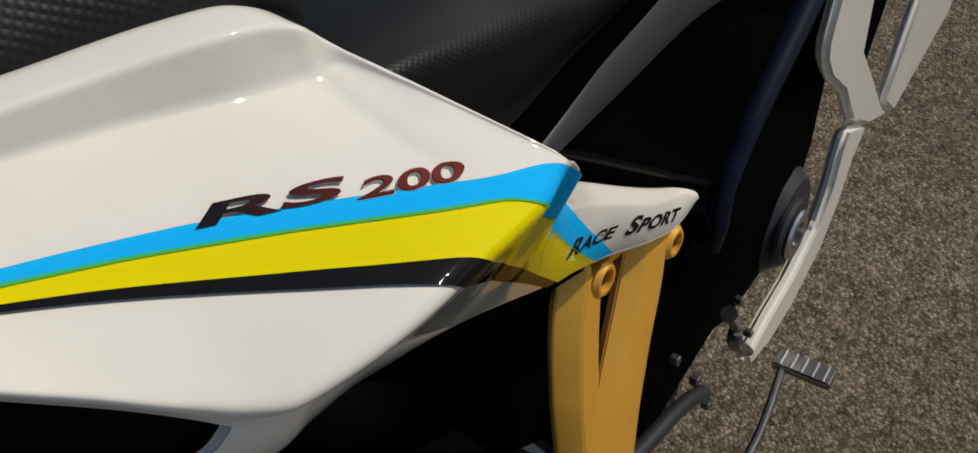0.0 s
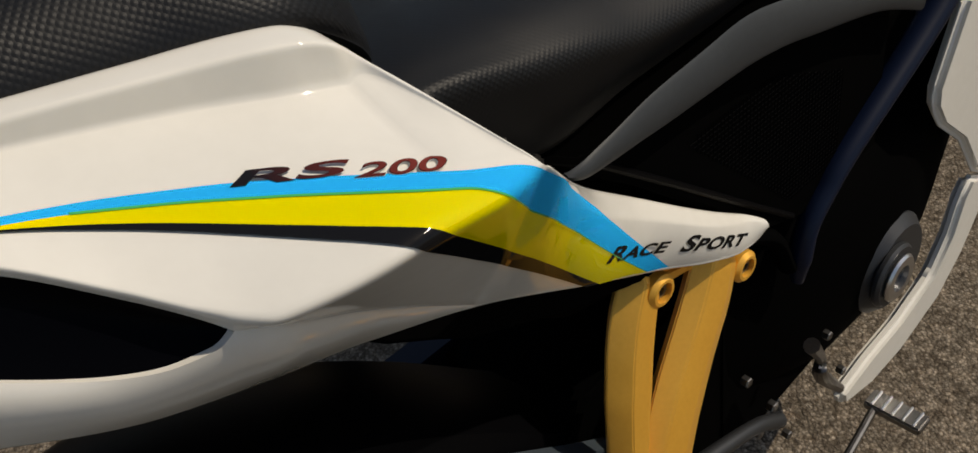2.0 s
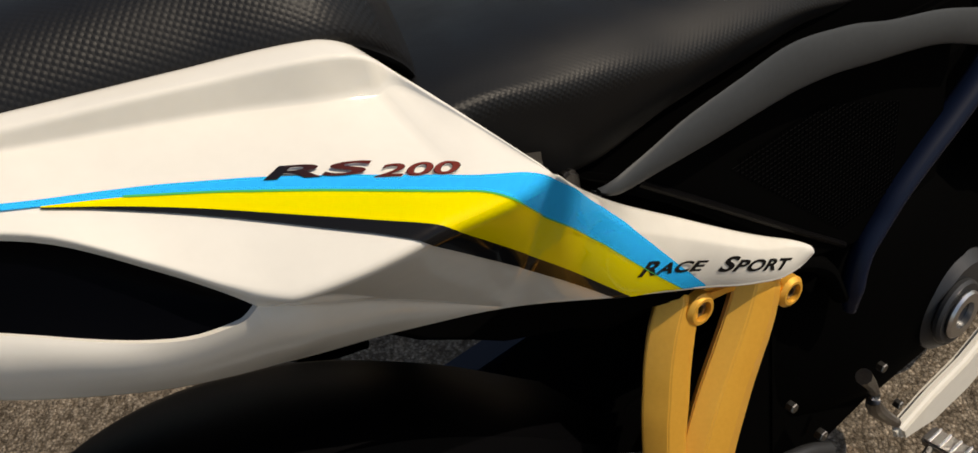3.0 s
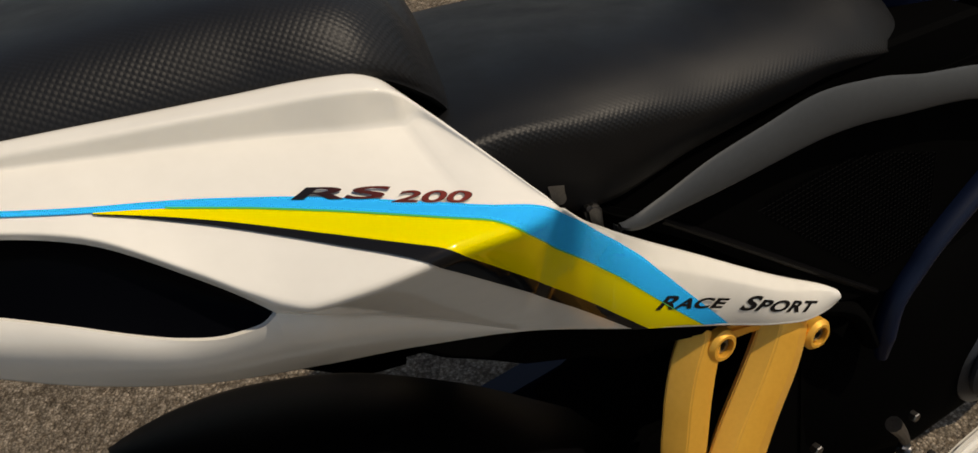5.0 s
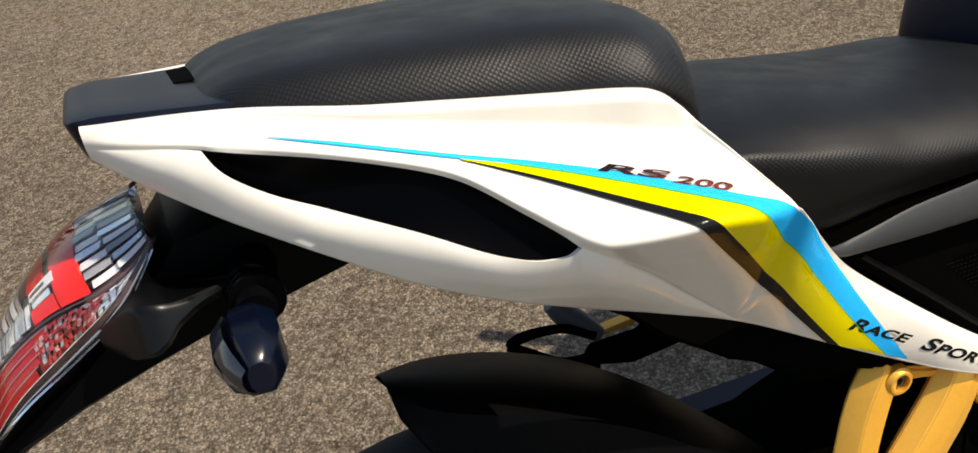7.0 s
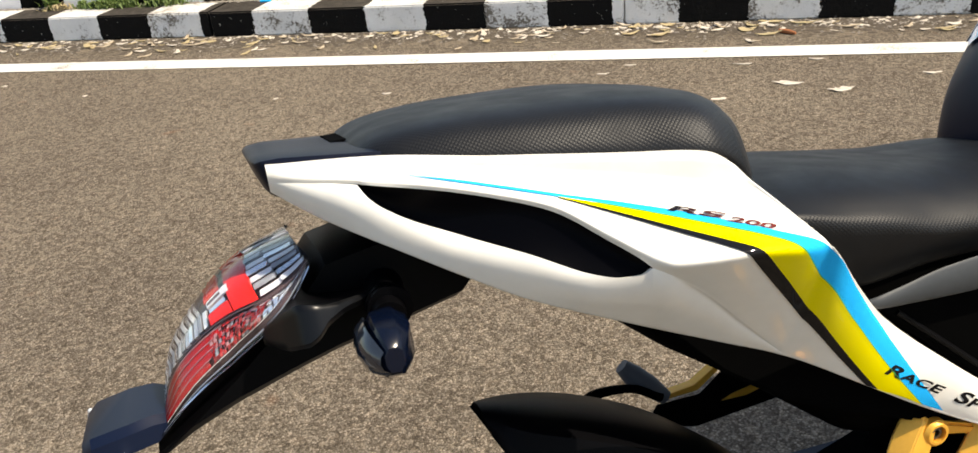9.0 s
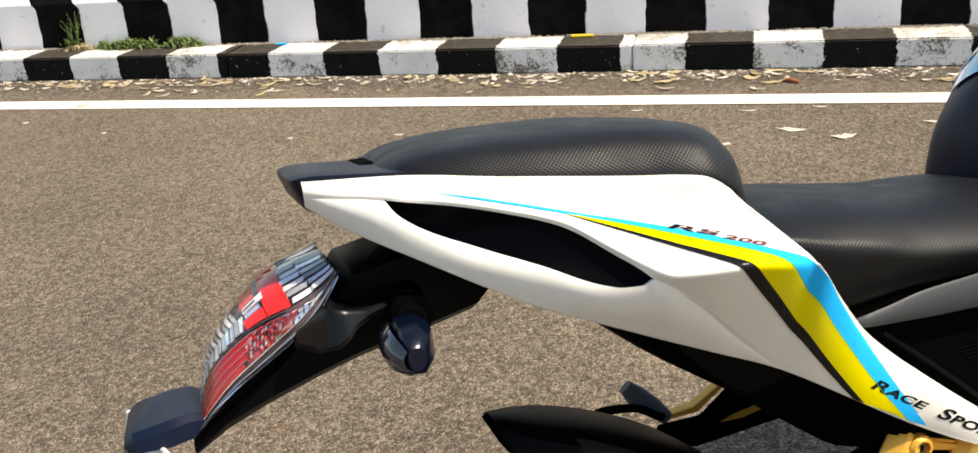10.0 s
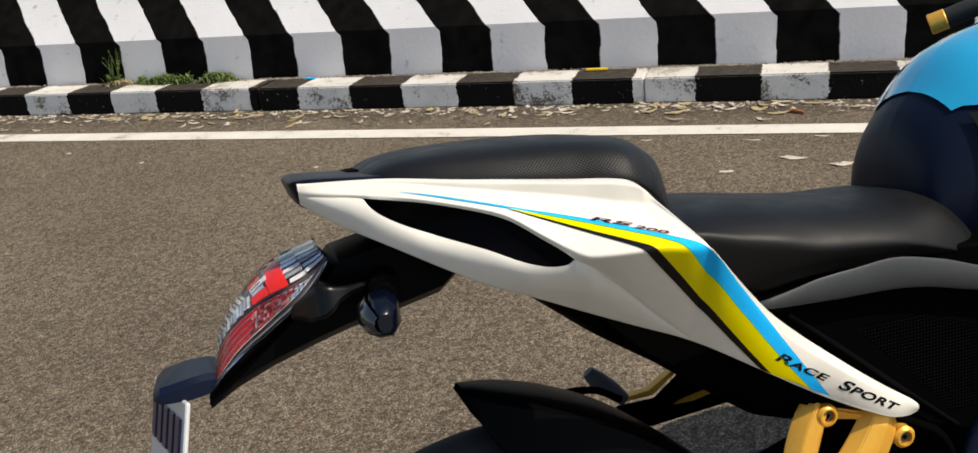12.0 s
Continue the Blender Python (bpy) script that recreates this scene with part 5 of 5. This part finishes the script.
def lettering(name, text, bl, br, tl, material, label, lift, swell=0.0, spread=1.0):
    """Words laid on the panel between three corners of (x, w): foot of the first and last letter, and top of the first."""
    font = bpy.data.curves.new(name, "FONT")
    font.body, font.offset, font.small_caps_scale, font.space_character, font.resolution_u = text, swell, 0.76, spread, 6
    for i, ch in enumerate(text):
        font.body_format[i].use_small_caps = ch.islower()
    tmp = new(name, font)
    me = bpy.data.meshes.new_from_object(tmp)
    bpy.data.objects.remove(tmp)
    bm = bmesh.new()
    bm.from_mesh(me)
    bpy.data.meshes.remove(me)
    bmesh.ops.subdivide_edges(bm, edges=[e for e in bm.edges if e.calc_length() > 0.1], cuts=3)
    xs = [v.co.x for v in bm.verts]
    x0, x1, cap = min(xs) + swell, max(xs) - swell, 0.70
    bl, br, tl = Vector(bl), Vector(br), Vector(tl)
    for v in bm.verts:
        q = bl + (br - bl) * ((v.co.x - x0) / (x1 - x0)) + (tl - bl) * (v.co.y / cap)
        v.co = lay(q.x, q.y, lift)
    return part(name, bm, material, panel, label, 60)


RS = ((0.4283, 0.7766), (0.4600, 0.7648), (0.4367, 0.7780))
NUM = ((0.4640, 0.7620), (0.4915, 0.7509), (0.4712, 0.7633))
lettering("lettering", "RS", *RS, FADE, "black slanted letters RS", 0.0014, 0.022, 1.0)
lettering("letter_edge", "200", *NUM, EDGE, "pale outline of maroon figures", 0.0011, 0.029, 1.0)
lettering("figure_edge", "200", *NUM, INK, "black outline of maroon figures", 0.0013, 0.022, 1.0)
lettering("lettering", "200", *NUM, FADE, "dark maroon figures 200", 0.0015, 0.012, 1.0)
lettering("lettering", "Race", (0.6330, 0.5925), (0.6965, 0.5545), (0.6440, 0.5970), INK, "black slanted letters Race", 0.0014, 0.028, 1.05)
lettering("lettering", "Sport", (0.7150, 0.5415), (0.7855, 0.4995), (0.7265, 0.5478), INK, "black slanted letters Sport", 0.0005, 0.028, 1.05)

# ---- roadside litter and weeds ----
def scrap(name, size, material, label, category, seed, curl=0.12):
    """A torn, curled scrap lying on the ground."""
    rnd = random.Random(seed)
    n = rnd.randint(11, 16)
    rim = [(math.cos(2 * math.pi * k / n) * size[0] * rnd.uniform(0.38, 1.0), math.sin(2 * math.pi * k / n) * size[1] * rnd.uniform(0.35, 1.0)) for k in range(n)]
    bm = bmesh.new()
    lift = lambda x, y: curl * (x * x / size[0] + 0.5 * y * y / size[1] + 0.15 * size[1] * math.sin(9 * x / size[0])) + 0.0035
    low = [bm.verts.new((x, y, lift(x, y))) for x, y in rim]
    mids = [bm.verts.new((x * 0.5, y * 0.5, lift(x * 0.5, y * 0.5) + rnd.uniform(0, 0.15) * size[1])) for x, y in rim]
    top = bm.verts.new((0, 0, 0.004 + 0.1 * size[1]))
    for k in range(n):
        j = (k + 1) % n
        bm.faces.new((low[k], low[j], mids[j], mids[k])), bm.faces.new((mids[k], mids[j], top))
    ext = bmesh.ops.extrude_face_region(bm, geom=list(bm.faces))
    bmesh.ops.translate(bm, vec=(0, 0, -0.0025), verts=[v for v in ext["geom"] if isinstance(v, bmesh.types.BMVert)])
    ob = finish(name, bm, material, None, sharp=25)
    return tagged(ob, label, category, "roadside litter")


def put(ob, x, y, turn):
    ob.matrix_basis = pose(x, y, 0, 0, 0, turn)


for k, (x, y, a, b, turn) in enumerate(((0.51, 3.30, 0.075, 0.028, -8), (0.69, 3.22, 0.055, 0.032, 12), (0.268, 3.13, 0.045, 0.020, 20), (-0.10, 3.56, 0.03, 0.012, 5), (-3.03, 3.42, 0.02, 0.014, 30), (-2.48, 3.26, 0.018, 0.012, 80),
                                          (-1.05, 3.24, 0.026, 0.013, 10), (0.63, 3.60, 0.04, 0.012, 0), (1.02, 3.40, 0.05, 0.014, 4), (0.35, 3.55, 0.05, 0.012, 3), (-1.52, 3.19, 0.014, 0.011, 40), (-0.2, 3.45, 0.03, 0.012, 8))):
    put(scrap("paper_scrap", (a, b), PAPER, "torn pale paper scrap lying on the asphalt", "litter", 40 + k), x, y, turn)
rnd = random.Random(7)
kinds = [scrap("paper_scrap", (rnd.uniform(0.03, 0.06), rnd.uniform(0.016, 0.032)), (PAPER, DRYLEAF, STRAW)[k % 3], ("torn pale paper scrap against the kerb", "dry leaf litter against the kerb", "dry straw-coloured husk against the kerb")[k % 3], "litter", 90 + k, 0.22) for k in range(12)]
for k, ob in enumerate(kinds):
    put(ob, -3.4 + 0.47 * k, 4.05 + 0.03 * (k % 4), 40 * k)
for k in range(230):
    # heaps at uneven places along the kerb, thinning out towards the line
    heap = rnd.choice((-4.1, -3.6, -3.3, -2.9, -2.55, -2.3, -1.9, -1.45, -1.2, -0.95, -0.7, -0.45, -0.1, 0.1, 0.35, 0.7, 1.1, 1.5, 2.0))
    x = heap + rnd.gauss(0, 0.16)
    y = 4.18 - abs(rnd.gauss(0, 0.085)) if k % 4 else rnd.uniform(3.86, 4.12)
    size = rnd.uniform(0.35, 1.15)
    src = kinds[rnd.randrange(len(kinds))]
    c = copy_thing(src, pose(x, max(y, 3.84), 0.004 * rnd.random(), 0, 0, rnd.gauss(0, 45)) @ Matrix.Diagonal((size, size, size, 1)))
    c.scale = (size * rnd.uniform(0.8, 1.5), size * rnd.uniform(0.5, 1.0), size * rnd.uniform(0.8, 1.6))
bm = tube([(-0.055, 0, 0.009), (0, 0, 0.0095), (0.055, 0, 0.009)], 0.009, 8, 10)
stick = tagged(finish("yellow_wrapper", bm, AMBER, None), "rolled yellow wrapper lying on the kerb", "litter", "roadside litter")
stick.matrix_basis = pose(-0.46, 4.40, KERB_H, 0, 0, 4)
bm = tube([(-0.04, 0, 0.010), (0, 0, 0.011), (0.04, 0, 0.009)], [0.009, 0.010, 0.006], 8, 10)
stub = tagged(finish("rusty_stub", bm, RUST, None), "rust-brown stub lying by the kerb", "litter", "roadside litter")
stub.matrix_basis = pose(0.53, 3.98, 0, 0, 0, -35)
bm = tube([(-0.03, 0, 0.006), (0.03, 0, 0.006)], 0.006, 5, 8)
band_blue = tagged(finish("blue_wrapper", bm, BLUE, None), "small blue wrapper on the kerb", "litter", "roadside litter")
band_blue.matrix_basis = pose(-2.12, 4.41, KERB_H, 0, 0, 5)

# gritty dirt and torn flakes along the foot of the kerb
def crumbs(name, count, lo, hi, reach, high, material, label, category):
    verts, faces = [], []
    for _ in range(count):
        x, y = rnd.uniform(-5, 3), 4.212 - abs(rnd.gauss(0, reach))
        if math.sin(3.1 * x) + math.sin(7.7 * x + 1) < rnd.uniform(-2.6, 1.2):
            continue
        s, turn, n = rnd.uniform(lo, hi), rnd.uniform(0, 6), len(verts)
        for k in range(5):
            w = turn + 2 * math.pi * k / 5
            d = s * rnd.uniform(0.5, 1.0)
            verts.append((x + 1.5 * d * math.cos(w), min(y + d * math.sin(w), 4.2135), 0.0006))
        verts.append((x, y, 0.001 + s * high))
        faces += [(n + k, n + (k + 1) % 5, n + 5) for k in range(5)]
    bm = bmesh.new()
    me = bpy.data.meshes.new(name)
    me.from_pydata(verts, [], faces)
    bm.from_mesh(me)
    bpy.data.meshes.remove(me)
    return tagged(finish(name, bm, material, None), label, category, kind="stuff")


crumbs("road_dust", 9000, 0.006, 0.022, 0.10, 0.10, SOIL, "dark road dust drifted along the foot of the kerb", "dust")
crumbs("grit", 3500, 0.002, 0.008, 0.12, 0.8, CONCRETE, "loose grit along the foot of the kerb", "grit")
crumbs("paper_flakes", 700, 0.005, 0.016, 0.07, 0.5, PAPER, "small torn pale flakes along the foot of the kerb", "litter")


def wall_foot_grit():
    verts, faces = [], []
    for _ in range(5200):
        x, y = rnd.uniform(-5, 3), 4.4535 - abs(rnd.gauss(0, 0.014))
        if math.sin(5.3 * x + 2) + math.sin(13.1 * x) < rnd.uniform(-2.4, 1.6):
            continue
        size, n = rnd.uniform(0.002, 0.008), len(verts)
        for k in range(4):
            w = 2 * math.pi * k / 4 + rnd.random()
            verts.append((x + size * 1.4 * math.cos(w), min(y + size * math.sin(w), 4.4545), KERB_H + 0.0025))
        verts.append((x, y, KERB_H + 0.004 + size * rnd.uniform(0.4, 1.2)))
        faces += [(n + k, n + (k + 1) % 4, n + 4) for k in range(4)]
    me = bpy.data.meshes.new("grit")
    me.from_pydata(verts, [], faces)
    me.materials.append(CONCRETE.m)
    return tagged(new("wall_foot_grit", me), "beige grit gathered on the kerb along the wall", "grit", kind="stuff")


wall_foot_grit()


def weed(x, y, z, spread, tall, blades, seed, material=LEAF, label="small green weed growing on the kerb", broad=1.0):
    """A low tuft of bent leaves, higher in its middle."""
    rnd = random.Random(seed)
    plant = tagged(new("weed"), label, "weed", "kerb weeds")
    plant.location = (x, y, z)
    bm = bmesh.new()
    for _ in range(blades):
        a, l = rnd.uniform(0, 2 * math.pi), rnd.uniform(0.35, 1.0)
        o = Vector((rnd.gauss(0, spread * 0.4), rnd.gauss(0, 0.022), 0))
        h = tall * l * math.exp(-((o.x / spread) ** 2) * 1.5)
        out = Vector((math.cos(a) * 0.7, math.sin(a) * 0.45, 0)) * max(h, 0.02)
        w = Vector((-math.sin(a), math.cos(a), 0.2)) * rnd.uniform(0.003, 0.008) * broad
        p = [o, o + out * 0.5 + Vector((0, 0, h * 0.7)), o + out + Vector((0, 0, h * rnd.uniform(0.4, 1.0)))]
        v = [bm.verts.new(q) for q in (p[0] - w * 0.4, p[0] + w * 0.4, p[1] + w, p[1] - w, p[2])]
        bm.faces.new(v[:4]), bm.faces.new((v[3], v[2], v[4]))
    part("leaves", bm, material, plant)
    return plant


def stalks(plant, count, tall, seed):
    """Thin bending stalks with small leaves on them."""
    rnd = random.Random(seed)
    for _ in range(count):
        a, l = rnd.uniform(0, 2 * math.pi), tall * rnd.uniform(0.5, 1.0)
        lean = Vector((math.cos(a) * 0.45, math.sin(a) * 0.2, 0)) * l
        o = Vector((rnd.gauss(0, 0.025), rnd.gauss(0, 0.012), 0))
        pts = [o, o + lean * 0.3 + Vector((0, 0, l * 0.55)), o + lean + Vector((0, 0, l))]
        bm = tube(pts, [0.0022, 0.0016, 0.0008], 6, 4)
        for q in spline(pts, 9)[3:]:
            b = rnd.uniform(0, 2 * math.pi)
            d = Vector((math.cos(b), math.sin(b) * 0.6, rnd.uniform(0, 0.6))) * rnd.uniform(0.010, 0.024)
            s = Vector((-d.y, d.x, 0)) * 0.28
            bm.faces.new([bm.verts.new(p) for p in (q, q + d * 0.5 + s, q + d, q + d * 0.5 - s)])
        part("stalk", bm, LEAF, plant, "thin leafy stalk")


weed(-3.10, 4.42, KERB_H, 0.20, 0.07, 620, 1)
weed(-2.95, 4.435, KERB_H, 0.06, 0.075, 90, 2)
weed(-2.74, 4.43, KERB_H, 0.16, 0.08, 330, 6)
stalks(weed(-3.46, 4.43, KERB_H, 0.06, 0.09, 90, 3), 11, 0.23, 8)
weed(-3.40, 4.415, KERB_H, 0.14, 0.05, 130, 5, STRAW, "dry pale weed stalks lying on the kerb")
weed(-3.27, 4.435, KERB_H, 0.05, 0.07, 60, 4)

# kerb stones, each as long as seven painted bands
first_stone = None
for k in range(-13, 14):
    if first_stone is None:
        stone = first_stone = part("kerb_stone", block((7 * KERB_BAND - 0.006, 0.235, KERB_H), (0, 0, 0), 0.007, 2), KERBPAINT, kerb)
    else:
        stone = first_stone.copy()
        scene.collection.objects.link(stone)
    stone.location = (JOINT_X + 7 * KERB_BAND * (k + 0.5), KERB_Y + 0.1175 + 0.004 * (random.random() - 0.5), KERB_H / 2 + 0.003 * random.random())
